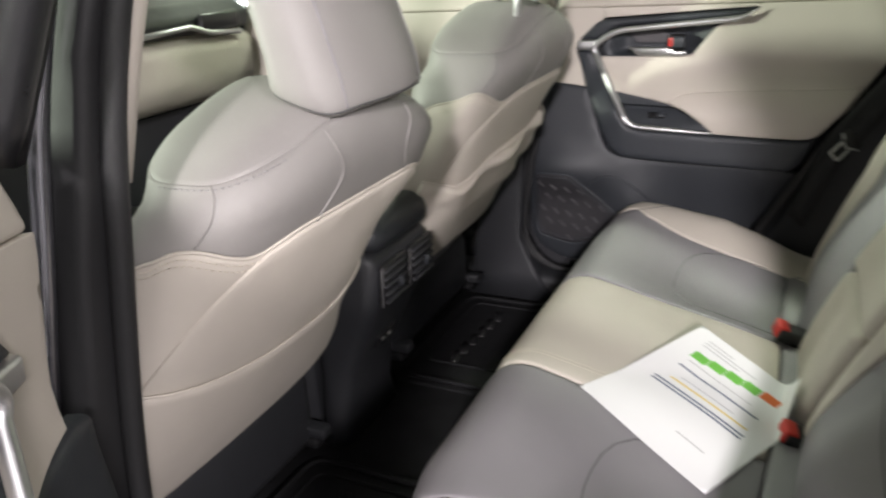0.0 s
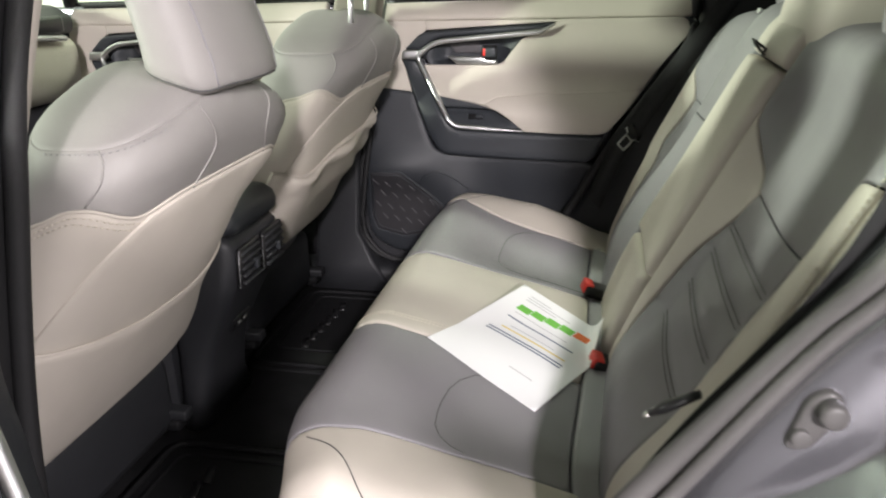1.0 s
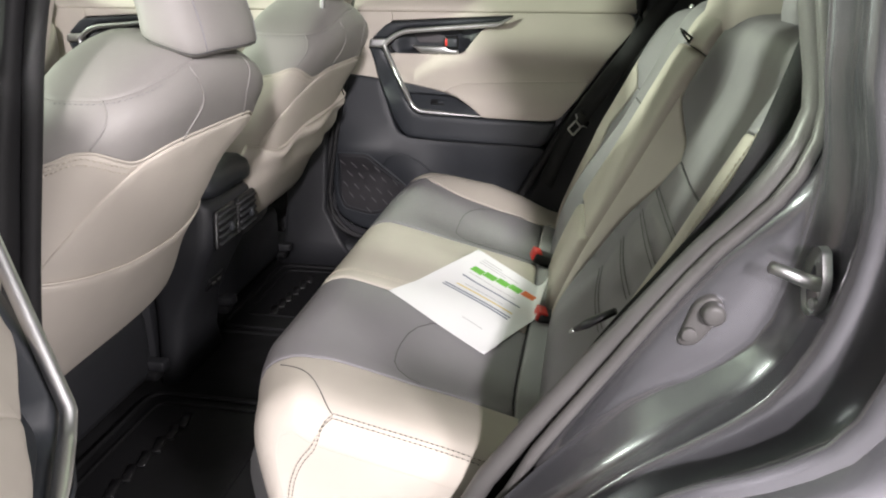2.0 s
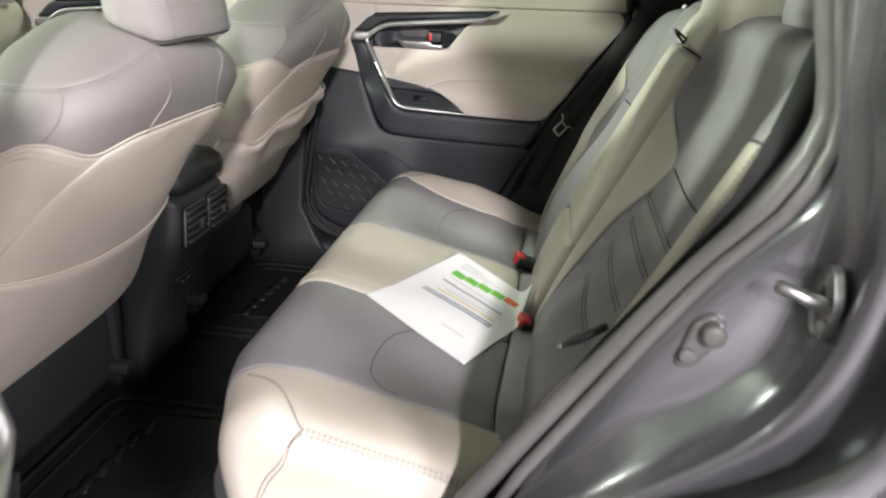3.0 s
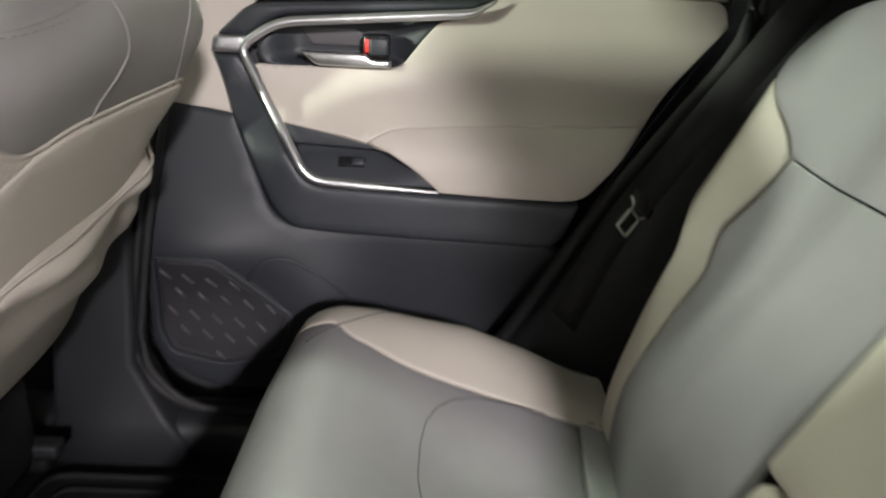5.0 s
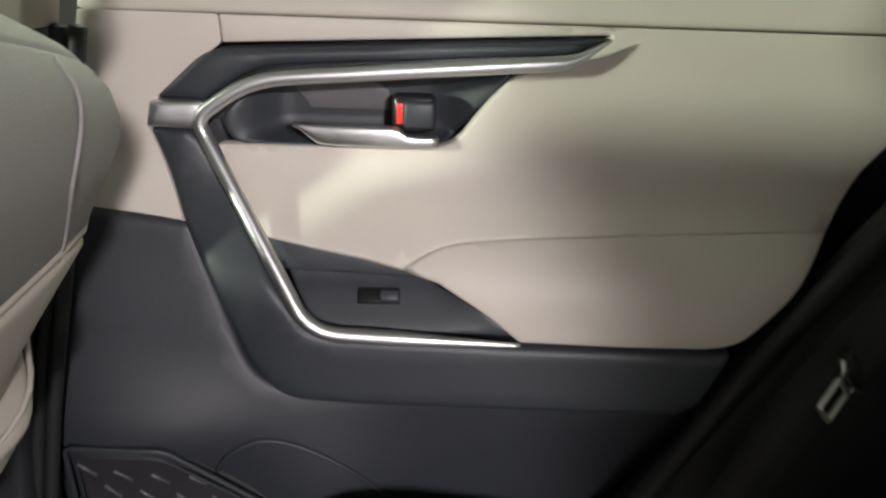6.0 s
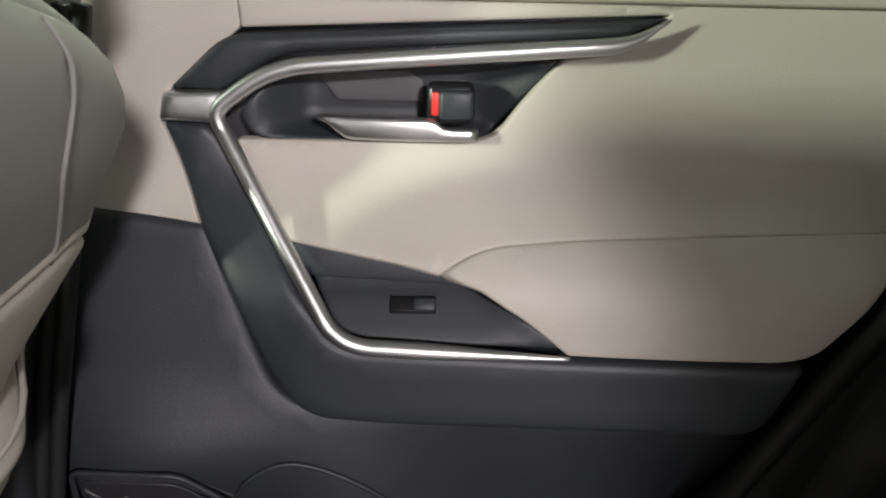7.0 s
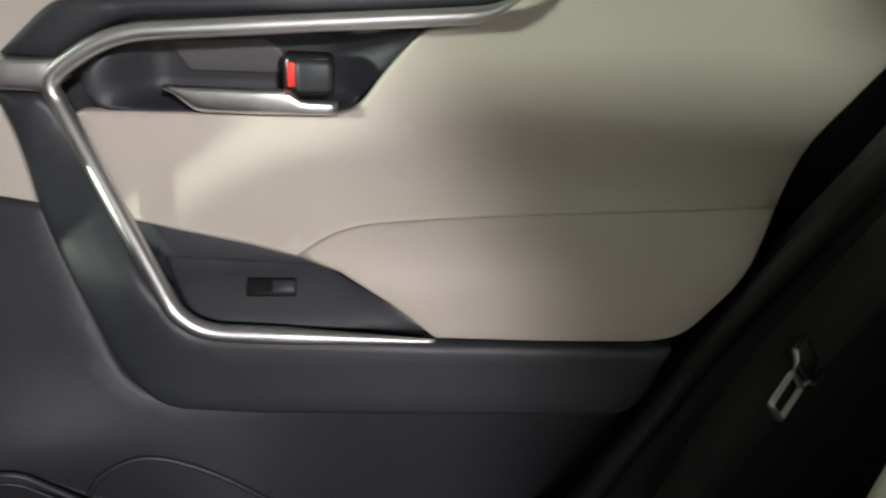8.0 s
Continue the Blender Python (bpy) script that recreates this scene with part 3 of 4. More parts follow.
BACK = spline([(0.435, 0.22), (0.452, 0.30), (0.497, 0.41), (0.556, 0.53), (0.625, 0.67), (0.683, 0.785), (0.709, 0.828), (0.742, 0.850), (0.80, 0.855)], 8)
BACK_S = np.concatenate([[0], np.cumsum(np.linalg.norm(np.diff(BACK, axis=0), axis=1))])
back_u = lambda z: float(np.interp(z, BACK[:, 1], BACK_S))
FAR_BEND = ((0.22, 0.33, 0.49, 0.545, 0.74, 0.80, 0.855), (0.46, 0.495, 0.54, 0.610, 0.618, 0.575, 0.47))


def backrest(u, v):
    x, z = np.interp(u, BACK_S, BACK[:, 0]), np.interp(u, BACK_S, BACK[:, 1])
    x2, z2 = np.interp(u + 0.015, BACK_S, BACK[:, 0]), np.interp(u + 0.015, BACK_S, BACK[:, 1])
    x1, z1 = np.interp(u - 0.015, BACK_S, BACK[:, 0]), np.interp(u - 0.015, BACK_S, BACK[:, 1])
    ln = math.hypot(x2 - x1, z2 - z1) or 1
    nx, nz = -(z2 - z1) / ln, (x2 - x1) / ln
    bend = 0.565
    if v > 0.4:
        bend = np.interp(z, *FAR_BEND)
        v = v + (bend - 0.565) * step01(v, 0.40, 0.565)
    a = min(max(abs(v) - bend, 0) / 0.06, math.pi / 2)
    y = math.copysign(min(abs(v), bend) + 0.06 * math.sin(a), v)
    o = -0.06 * (1 - math.cos(a))
    low = step01(z, 0.30, 0.45)
    if v > 0:
        o += 0.010 * bell(v, 0.30, 0.12) - 0.024 * low * bell(v, 0.435, 0.14) + 0.016 * bell(v, 0.57, 0.15) * step01(0.86 - z, 0, 0.12)
    else:
        o -= 0.040 * low * step01(-v, 0.09, 0.17) * step01(0.60 + v, 0.0, 0.16) * step01(0.90 - z, 0.0, 0.16)
        o += 0.006 * bell(-v, 0.57, 0.08) * step01(0.86 - z, 0, 0.12)
    o += 0.018 * bell(z, 0.42, 0.2) * (bell(abs(v), 0.35, 0.3))
    return (x + nx * o, y, z + nz * o)


Z = back_u
top_z = BACK_S[-1] - 0.005
core_ring = lambda y: [(x + 0.055, y, z - 0.02) for x, z in BACK[::4]] + [(0.84, y, 0.80), (0.60, y, 0.20)]
B("back_core", loft([core_ring(y) for y in (-0.585, -0.3, 0, 0.3, 0.585)]), SEAM, "dark seat foam under the covers")
FLUSH = dict(r=0.005, drop=0.0022)
shift = lambda line, du, dv: [(u + du, v + dv) for u, v in line]
curve = lambda pts, per=4: [tuple(q) for q in spline([(Z(z), v) for z, v in pts], per)]
quad = lambda z0, z1, a, b, r=0.012: rounded([(Z(z0), a), (Z(z1) if z1 < 0.85 else top_z, a), (Z(z1) if z1 < 0.85 else top_z, b), (Z(z0), b)], r)
ARM0, ARM1 = -0.088, 0.172
B("centre_armrest", patch(backrest, quad(0.436, 0.778, ARM0, ARM1, 0.012), 0.02, 0.014, h=0.014, drop=0.004, skirt=0.03), BEIGE, "beige fold-down centre armrest")
B("armrest_pivot_cover", patch(backrest, quad(0.245, 0.433, ARM0 + 0.012, ARM1 - 0.004, 0.02), 0.02, 0.016, h=0.013, drop=0.006, skirt=0.03), BEIGE, "beige cover below the armrest")
B("centre_top", patch(backrest, quad(0.781, 0.88, ARM0, ARM1, 0.008), 0.02, 0.010, h=0.010), BEIGE, "beige leatherette top")
# near half: beige panel beside the armrest, creased lower pad, smooth upper pad, side bolster
side_line = curve([(0.245, -0.112), (0.33, -0.122), (0.41, -0.124), (0.505, -0.134), (0.56, -0.150), (0.610, -0.172), (0.638, -0.190)])
side_top = [(Z(0.638), -0.190), (Z(0.675), -0.140), (Z(0.712), -0.1), (Z(0.735), -0.093)]
B("centre_side", patch(backrest, np.array([(Z(0.245), ARM0 - 0.004)] + shift(side_line, 0, 0.002) + shift(side_top[1:], 0, 0.002) + [(Z(0.735), ARM0 - 0.003)]), 0.014, **FLUSH), BEIGE, "beige leatherette panel")
PLEATS = (0.425, 0.485, 0.537, 0.580)
pad_split = curve([(0.638, -0.190), (0.636, -0.24), (0.633, -0.33), (0.634, -0.40), (0.638, -0.455)])
pad_edge = curve([(0.638, -0.455), (0.59, -0.448), (0.54, -0.446), (0.41, -0.470), (0.245, -0.480)])
top_edge = curve([(0.638, -0.455), (0.665, -0.468), (0.700, -0.492), (0.728, -0.528), (0.742, -0.565), (0.746, -0.596)])
# dark tubes put the shade of the creases into the stitched pleat lines
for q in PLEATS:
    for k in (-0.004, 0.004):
        B("pleat_shade_line", tube([np.array(backrest(Z(q) + 0.05 * (v + 0.37) * (v + 0.2) + k, v)) + (-0.0002, 0, 0.0004) for v in np.linspace(-0.165, -0.435, 18)], 0.0006, 4), SEAM, "stitched pleat, drawn dark for the shade in it")
B("back_pad", patch(backrest, np.array(shift(side_line, 0, -0.002) + shift(pad_split[1:], -0.0012, 0) + shift(pad_edge[1:], 0, 0.002)), 0.012,
                    relief=lambda u, v: -0.0042 * sum(bell(u, Z(q) + 0.05 * (v + 0.37) * (v + 0.2), 0.017) for q in PLEATS), **FLUSH), GREY, "creased grey lower back pad")
B("back_pad", patch(backrest, np.array([(Z(0.735), -0.095)] + shift(side_top[::-1][1:-1], 0, -0.002) + shift(pad_split, 0.0012, 0) + shift(top_edge[1:], 0.0012, 0.001) + [(Z(0.80), -0.597), (top_z, -0.580), (top_z, -0.095)]), 0.018, **FLUSH), GREY, "smooth grey upper back pad")
B("back_bolster", patch(backrest, np.array(shift(pad_edge[::-1], 0, -0.002) + shift(top_edge[1:], -0.0012, -0.001) + [(Z(0.66), -0.598), (Z(0.50), -0.597), (Z(0.245), -0.596)]), 0.014, **FLUSH), BEIGE, "beige leatherette side bolster")
B("bolster_side", patch(backrest, np.array([(Z(0.245), -0.599), (Z(0.50), -0.600), (Z(0.66), -0.601), (Z(0.80), -0.600), (Z(0.83), -0.602), (Z(0.82), -0.652), (Z(0.245), -0.652)]), 0.014, **FLUSH), BEIGE, "beige leatherette seat side")
for k in (0.5945, 0.6035):
    B("stitching", stitches([np.array(backrest(Z(z), -k)) + (-0.0008, -0.0004, 0.0004) for z in np.linspace(0.40, 0.83, 52)], (0, 1, 0)), THREAD, "beige double stitching")
# far half
far_edge = curve([(0.245, 0.545), (0.36, 0.540), (0.45, 0.520), (0.54, 0.490), (0.61, 0.478), (0.645, 0.476)])
far_split = curve([(0.645, 0.476), (0.642, 0.42), (0.643, 0.30), (0.645, 0.186)])
far_top = curve([(0.645, 0.476), (0.668, 0.494), (0.69, 0.53), (0.715, 0.58), (0.735, 0.655)])
B("back_pad", patch(backrest, np.array(shift(far_edge, 0, -0.002) + shift(far_split[1:], -0.001, 0) + [(Z(0.245), 0.186)]), 0.018, **FLUSH), GREY, "smooth grey lower back pad")
B("back_pad", patch(backrest, np.array(shift(far_split[::-1], 0.001, 0) + shift(far_top[1:], 0.002, 0) + [(Z(0.80), 0.655), (top_z, 0.64), (top_z, 0.186)]), 0.018, **FLUSH), GREY, "smooth grey upper back pad")
B("back_bolster", patch(backrest, np.array(shift(far_edge, 0, 0.002) + shift(far_top[1:], -0.002, 0.001) + [(Z(0.60), 0.656), (Z(0.245), 0.656)]), 0.016, **FLUSH), BEIGE, "beige leatherette side bolster")


def cushion_block(w, d, h, n=3.2, m=None):
    """A padded block: a superellipsoid."""
    rings = []
    f = lambda c: math.copysign(abs(c) ** (2 / n), c)
    for i in range(1, 16):
        p = -math.pi / 2 + math.pi * i / 16
        rings.append([(d / 2 * f(math.cos(p)) * f(math.cos(a)), w / 2 * f(math.cos(p)) * f(math.sin(a)), h / 2 * f(math.sin(p))) for a in np.linspace(0, 2 * math.pi, 36, endpoint=False)])
    bm = loft(rings)
    if m:
        bmesh.ops.transform(bm, matrix=m, verts=bm.verts)
    return bm


# the middle headrest is low and saddle-shaped, the outer ones stand behind the pads
def rear_headrest(yc, w, x0, z0, h, d, notch):
    rings = []
    for k in np.linspace(0, 1, 12):
        swell = math.sin(math.pi * min(max(k, 0.03), 0.97)) ** 0.22
        ring = rounded([(-d / 2, -w / 2), (d / 2, -w / 2), (d / 2, w / 2), (-d / 2, w / 2)], 0.045, 5)
        ring = resample(ring, 0.03)
        rows = []
        for px, py in ring:
            t = abs(py) / (w / 2)
            base = notch * step01(t, 0.45, 0.85)
            rows.append((x0 + 0.30 * (k * h) + px * swell, yc + py * (0.90 + 0.10 * swell), z0 + base * (1 - k) + h * k))
        rings.append(rows)
    return loft(rings)


B("headrest", rear_headrest(0.015, 0.280, 0.748, 0.776, 0.19, 0.13, 0.024), BEIGE, "beige padded middle headrest")
B("headrest", rear_headrest(-0.325, 0.30, 0.806, 0.826, 0.17, 0.12, 0.0), GREY, "grey padded outer headrest")
B("headrest", rear_headrest(0.375, 0.30, 0.806, 0.826, 0.17, 0.12, 0.0), GREY, "grey padded outer headrest")

# ---- front seats ----
def front_seat(name, yc, lift, label, seam_z=0.682, foot=0.292, sag=0.004, mouth=None, rise=0.0):
    st = thing(name, label, "car seat", "front seats", (0, yc, 0))
    P = lambda n, bm, mat, lab="": part(n, bm, mat, st, lab)
    # rear line of the seat back: z, x of the rear face, half width, depth
    rows = spline(np.array([(0.20, -0.385, 0.245, 0.14), (0.285, -0.345, 0.258, 0.16), (0.40, -0.268, 0.262, 0.19), (0.55, -0.168, 0.258, 0.21), (0.66, -0.106, 0.252, 0.215), (0.70, -0.086, 0.241, 0.225), (0.74, -0.070, 0.229, 0.22), (0.775, -0.068, 0.219, 0.215), (0.80, -0.080, 0.210, 0.20)]), 6)
    CREST = 0.80
    side = 1 if yc > 0 else -1
    crest_z = lambda y: 0.755 + 0.050 * (1 - min(abs(y) / 0.205, 1.0) ** 1.15)

    def shell(u, v):
        """u: turn round the back, 0 at the rear middle; v: height, with the crest at CREST."""
        k = [np.interp(v, rows[:, 0], rows[:, j]) for j in (1, 2, 3)]
        a = u * math.pi
        n = 3.0 if u * side > 0 else 3.0 + 1.2 * step01(v, 0.60, 0.70)
        if u > 0:
            waist = step01(v, 0.31, 0.46) * step01(0.682 - v, 0.0, 0.09)
            k[1] -= 0.042 * waist
            n -= 0.8 * waist
        if math.cos(a) < 0:
            n -= 0.5 * step01(v, 0.60, 0.70)
        f = lambda c: math.copysign(abs(c) ** (2 / n), c)
        x, y = k[0] - k[2] / 2 + k[2] / 2 * f(math.cos(a)), k[1] * f(math.sin(a))
        t = max(0.0, (v - 0.69) / (CREST - 0.69))
        z = v if t == 0 else 0.69 + t * (crest_z(y) - 0.69)
        return (x, y, z + rise * step01(v, 0.45, 0.65))

    P("seat_core", loft([[np.array(shell(u, z)) * (1, 0.96, 1) - (0.006, 0, 0.004) for u in np.linspace(-1, 1, 48, endpoint=False)] for z in np.linspace(foot - 0.01, 0.795, 20)]), SEAM, "dark seat foam under the covers")
    DIP = spline([(0.0, 0.004), (0.10, 0.001), (0.17, -0.009), (0.20, -0.0125), (0.24, -0.010), (0.33, 0.004), (0.41, 0.012), (0.47, 0.004), (0.56, -0.025), (0.7, -0.045), (1.0, -0.05)], 4)
    dip = lambda u: seam_z + float(np.interp(abs(u), DIP[:, 0], DIP[:, 1]))
    grey = np.array([(u, dip(u) + 0.0008) for u in np.linspace(-0.97, 0.97, 81)] + [(0.97, CREST), (-0.97, CREST)])
    P("upper_back", patch(shell, grey, 0.022, 0.004, h=0.002, drop=0.001, skirt=0.006), GREY_LIGHT, "light grey leatherette upper back")
    # flat shoulder panel on top
    crest = [np.array(shell(u, CREST)) for u in np.linspace(-1, 1, 72, endpoint=False)]
    mid = np.array((-0.185, 0.0, 0.0))
    rings = []
    for k, up in ((-0.010, -0.010), (0.003, 0.0020), (0.02, 0.0045), (0.06, 0.009), (0.2, 0.018), (0.4, 0.024), (0.62, 0.026), (0.85, 0.026)):
        flat = [(q + (mid - q) * k)[:2] for q in crest]
        rings.append([(x, y, crest_z(y) + rise + up) for x, y in flat])
    P("shoulder_top", loft(rings), GREY_LIGHT, "light grey leatherette shoulder panel")
    beige = np.array([(-0.97, foot - 0.06), (-0.4, foot - 0.05), (-0.15, foot - 0.025), (0.1, foot), (0.4, foot), (0.97, foot - 0.01)] + [(u, dip(u) - 0.0008) for u in np.linspace(0.97, -0.97, 81)])
    P("back_cover", patch(shell, beige, 0.022, 0.005, h=0.003, drop=0.002, skirt=0.008), BEIGE, "beige leatherette back cover")
    out = lambda u, z, k: np.array(shell(u, z)) + np.array(((math.cos(u * math.pi)) * k, math.sin(u * math.pi) * k, 0))
    for dz in (-0.008, -0.015):
        for e in (-1, 1):
            P("stitching", stitches([out(u, dip(u) + dz, 0.004) for u in e * np.linspace(0.50, 0.19, 60)], (0, 0, 1)), THREAD, "beige double stitching")
    P("piping", tube([out(u, dip(u), 0.002) for u in np.linspace(-0.7, 0.7, 120)], 0.0022, 6), BEIGE, "beige piped seam")
    for e in (-1, 1):
        P("seam", tube([out(e * (0.395 + 0.1 * (z - 0.69)), z, 0.0028) for z in np.linspace(seam_z + 0.018, CREST, 20)], 0.0013, 5), GREY_LIGHT, "upright seam")
        P("seam", tube([out(e * (0.045 + 0.025 * step01(abs(z - 0.735), 0, 0.06)), z, 0.0026) for z in np.linspace(seam_z - 0.004, CREST - 0.004, 20)], 0.0013, 5), GREY_LIGHT, "upright seam")
        rim = [out(u, CREST - 0.006, 0.0030) for u in e * np.linspace(0.55, 0.17, 90)]
        P("stitching", stitches(rim, (0, 0, 1), length=0.004, gap=0.004, r=0.0006), GREY, "dotted stitching along the shoulder")
    # a taut raised panel over the lower back, cut away aslant at its upper corners
    slant = spline([(0.185, dip(0.185) - 0.004), (0.235, seam_z - 0.034), (0.30, seam_z - 0.066), (0.37, seam_z - 0.115), (0.43, seam_z - 0.18), (0.47, seam_z - 0.26)], 6)
    panel = [(-u, z) for u, z in slant[::-1]] + [(u, dip(u) - 0.0035) for u in np.linspace(-0.18, 0.18, 15)] + [(u, z) for u, z in slant]
    panel = np.array(panel + [(0.47, foot + 0.012), (0.2, foot + 0.010), (-0.2, foot - 0.018), (-0.47, foot - 0.04)])
    P("back_panel", patch(lambda u, z: out(u, z, 0.0015), panel, 0.02, 0.004, h=0.0045, drop=0.001, skirt=0.005), BEIGE, "taut beige panel over the seat back")
    mouth = spline(mouth or [(0.47, 0.605), (0.30, 0.60), (0.14, 0.585), (0.02, 0.572), (-0.12, 0.560), (-0.24, 0.528 - 0.3 * sag), (-0.36, 0.530), (-0.47, 0.535)], 5)
    pocket = np.array([(-0.47, foot - 0.035), (-0.2, foot - 0.015), (0.2, foot + 0.012), (0.47, foot + 0.015)] + [tuple(q) for q in mouth])
    crumple = lambda u, z: sag * (0.5 + math.sin(u * 26 + z * 40) * 0.5 + 0.4 * math.sin(u * 11 - z * 63)) * step01(z, 0.42, 0.55)
    P("seat_pocket", patch(lambda u, z: out(u, z, 0.006), pocket, 0.02, 0.012, h=0.005, drop=0.001, skirt=0.006, relief=crumple), BEIGE, "beige seat back pocket")
    P("pocket_hem", tube([out(u, z, 0.0100 + 0.6 * crumple(u, z)) for u, z in mouth], 0.0019, 6), BEIGE, "piped pocket hem")
    # headrest and stalks: the underside rises forwards, the rear face leans forwards
    hy, hz = -0.034 * side, lift
    head_rows = ((0.0, 0.0, 0.116), (0.06, -0.001, 0.120), (0.2, -0.006, 0.121), (0.45, -0.024, 0.119), (0.7, -0.044, 0.113), (0.88, -0.062, 0.10), (0.97, -0.074, 0.088), (1.0, -0.086, 0.065))

    def head_at(k, turn):
        dx, w = (np.interp(k, [r[0] for r in head_rows], [r[j] for r in head_rows]) for j in (1, 2))
        inset = 0.008 * (1 - min(k / 0.06, 1)) ** 2
        depth = 0.118 - 0.03 * k - 0.03 * step01(k, 0.86, 1.0)
        a = turn * math.pi
        f = lambda c: math.copysign(abs(c) ** (2 / 3.0), c)
        x = -0.048 + dx - depth / 2 + (depth / 2 - inset) * f(math.cos(a))
        y = (w - inset) * f(math.sin(a)) * (1 - 0.05 * f(math.cos(a)))
        z = 0.786 + 0.225 * k + (1 - k) * 0.36 * (-0.052 - x) + 0.012 * (1 - k) * step01(0.3 - abs(turn), -0.1, 0.2)
        return np.array((x, y + hy, z + hz))

    turns = np.linspace(-1, 1, 64, endpoint=False)
    head = P("headrest", loft([[head_at(k, u) for u in turns] for k in (0, 0.015, 0.03, 0.06, 0.12, 0.2, 0.3, 0.45, 0.6, 0.75, 0.85, 0.92, 0.96, 0.985, 1.0)]), GREY_LIGHT, "light grey leatherette headrest")
    for y in (-0.055, 0.055):
        P("headrest_post", tube([(-0.125, y + hy, 0.76), (-0.112, y + hy, 0.88 + lift)], 0.006, 10), CHROME, "chrome headrest post")
    centre = np.array((-0.11, hy, 0.9 + hz))
    for e in (-1, 1):
        part("headrest_seam", tube([head_at(k, e * 0.235) + (head_at(k, e * 0.235) - centre) * (1, 1, 0) * 0.006 for k in np.linspace(0.02, 0.97, 24)], 0.0013, 5), GREY, head)
    part("headrest_seam", tube([head_at(0.03, u) for u in turns], 0.0012, 5, closed=True), SEAM, head)
    # seat cushion and base
    P("seat_cushion", cushion_block(0.52, 0.54, 0.16, 4, pose(-0.66, 0, 0.30, 0, 6)), GREY, "grey leatherette seat cushion")
    P("seat_base", rbox(0.46, 0.44, 0.17, 0.03, pose(-0.62, 0, 0.17)), PLASTIC, "black seat base")
    for y in (-0.20, 0.20):
        P("seat_rail", rbox(0.62, 0.03, 0.022, 0.004, pose(-0.665, y, FLOOR_Z + 0.085)), PLASTIC, "dark seat rail")
        P("rail_cover", rbox(0.05, 0.04, 0.024, 0.008, pose(-0.395, y, FLOOR_Z + 0.062)), MAT, "black rail end cover")
    return st


front_seat("driver_seat", -0.365, 0.0, "grey and beige leatherette front seat, headrest lowered", mouth=[(0.46, 0.520), (0.30, 0.505), (0.12, 0.488), (-0.03, 0.482), (-0.14, 0.492), (-0.255, 0.503), (-0.36, 0.509), (-0.47, 0.514)])
front_seat("passenger_seat", 0.378, 0.085, "grey and beige leatherette front seat, headrest raised", 0.676, 0.345, 0.016, rise=0.026)

# ---- centre console ----
con = thing("centre_console", "black centre console with rear air vents", "console")
C = lambda n, bm, mat, lab="": part(n, bm, mat, con, lab)
ring = lambda x, y0, y1, z0, z1, r=0.02: [(x, y, z) for y, z in rounded([(y0, z0), (y1, z0), (y1, z1), (y0, z1)], r, 4)]
C("console_body", loft([ring(-1.10, -0.12, 0.13, 0.05, 0.42), ring(-0.50, -0.12, 0.13, 0.05, 0.46), ring(-0.42, -0.10, 0.115, 0.05, 0.46)]), PLASTIC, "black moulded console")
tail = [[(x, y, z) for x, y in rounded([(-0.42, -0.11 + k), (-0.42, 0.125 - k), (xb, 0.12 - k), (xb, -0.10 + k)], 0.03, 4)] for z, xb, k in
        ((0.04, -0.36, 0.0), (0.10, -0.365, 0.012), (0.20, -0.345, 0.02), (0.28, -0.305, 0.018), (0.34, -0.275, 0.004), (0.37, -0.262, 0.0), (0.45, -0.255, 0.0), (0.47, -0.27, 0.004))]
C("console_tail", loft(tail), PLASTIC, "black console tail")
lid = [[(x, y, z) for x, y in rounded([(-0.60, -0.11 + k), (-0.60, 0.13 - k), (-0.245 - k, 0.12 - k), (-0.245 - k, -0.10 + k)], 0.035, 5)] for z, k in ((0.472, 0.012), (0.480, 0.002), (0.495, 0.0), (0.515, 0.004), (0.528, 0.016), (0.533, 0.035))]
C("console_lid", loft(lid), PLASTIC_SOFT, "black padded console lid")
for yc in (-0.040, 0.065):
    vent = C("air_vent", rbox(0.012, 0.092, 0.085, 0.006, pose(-0.252, yc, 0.405, 0, 3)), BLACK, "black slatted air vent")
    for k in range(5):
        part("slat", rbox(0.010, 0.082, 0.006, 0.0015, pose(-0.246, yc, 0.375 + 0.015 * k, 0, 25), 1), PLASTIC, vent)
    part("vent_tab", rbox(0.010, 0.010, 0.02, 0.002, pose(-0.241, yc + 0.01, 0.40)), PLASTIC_SOFT, vent)
usb = C("usb_panel", rbox(0.010, 0.07, 0.035, 0.004, pose(-0.318, 0.01, 0.252, 0, 25)), BLACK, "black socket panel")
for y in (-0.004, 0.022):
    part("usb_socket", rbox(0.004, 0.013, 0.007, 0.001, pose(-0.311, y, 0.252, 0, 25), 1), STEEL, usb)


# ---- near rear door opening: seal, jamb, quarter panel ----
def even(curve, n=40):
    c = spline(curve, 6)
    q = np.concatenate([[0], np.cumsum(np.linalg.norm(np.diff(c, axis=0), axis=1))])
    q /= q[-1]
    return np.stack([np.interp(np.linspace(0, 1, n), q, c[:, k]) for k in range(2)], 1)


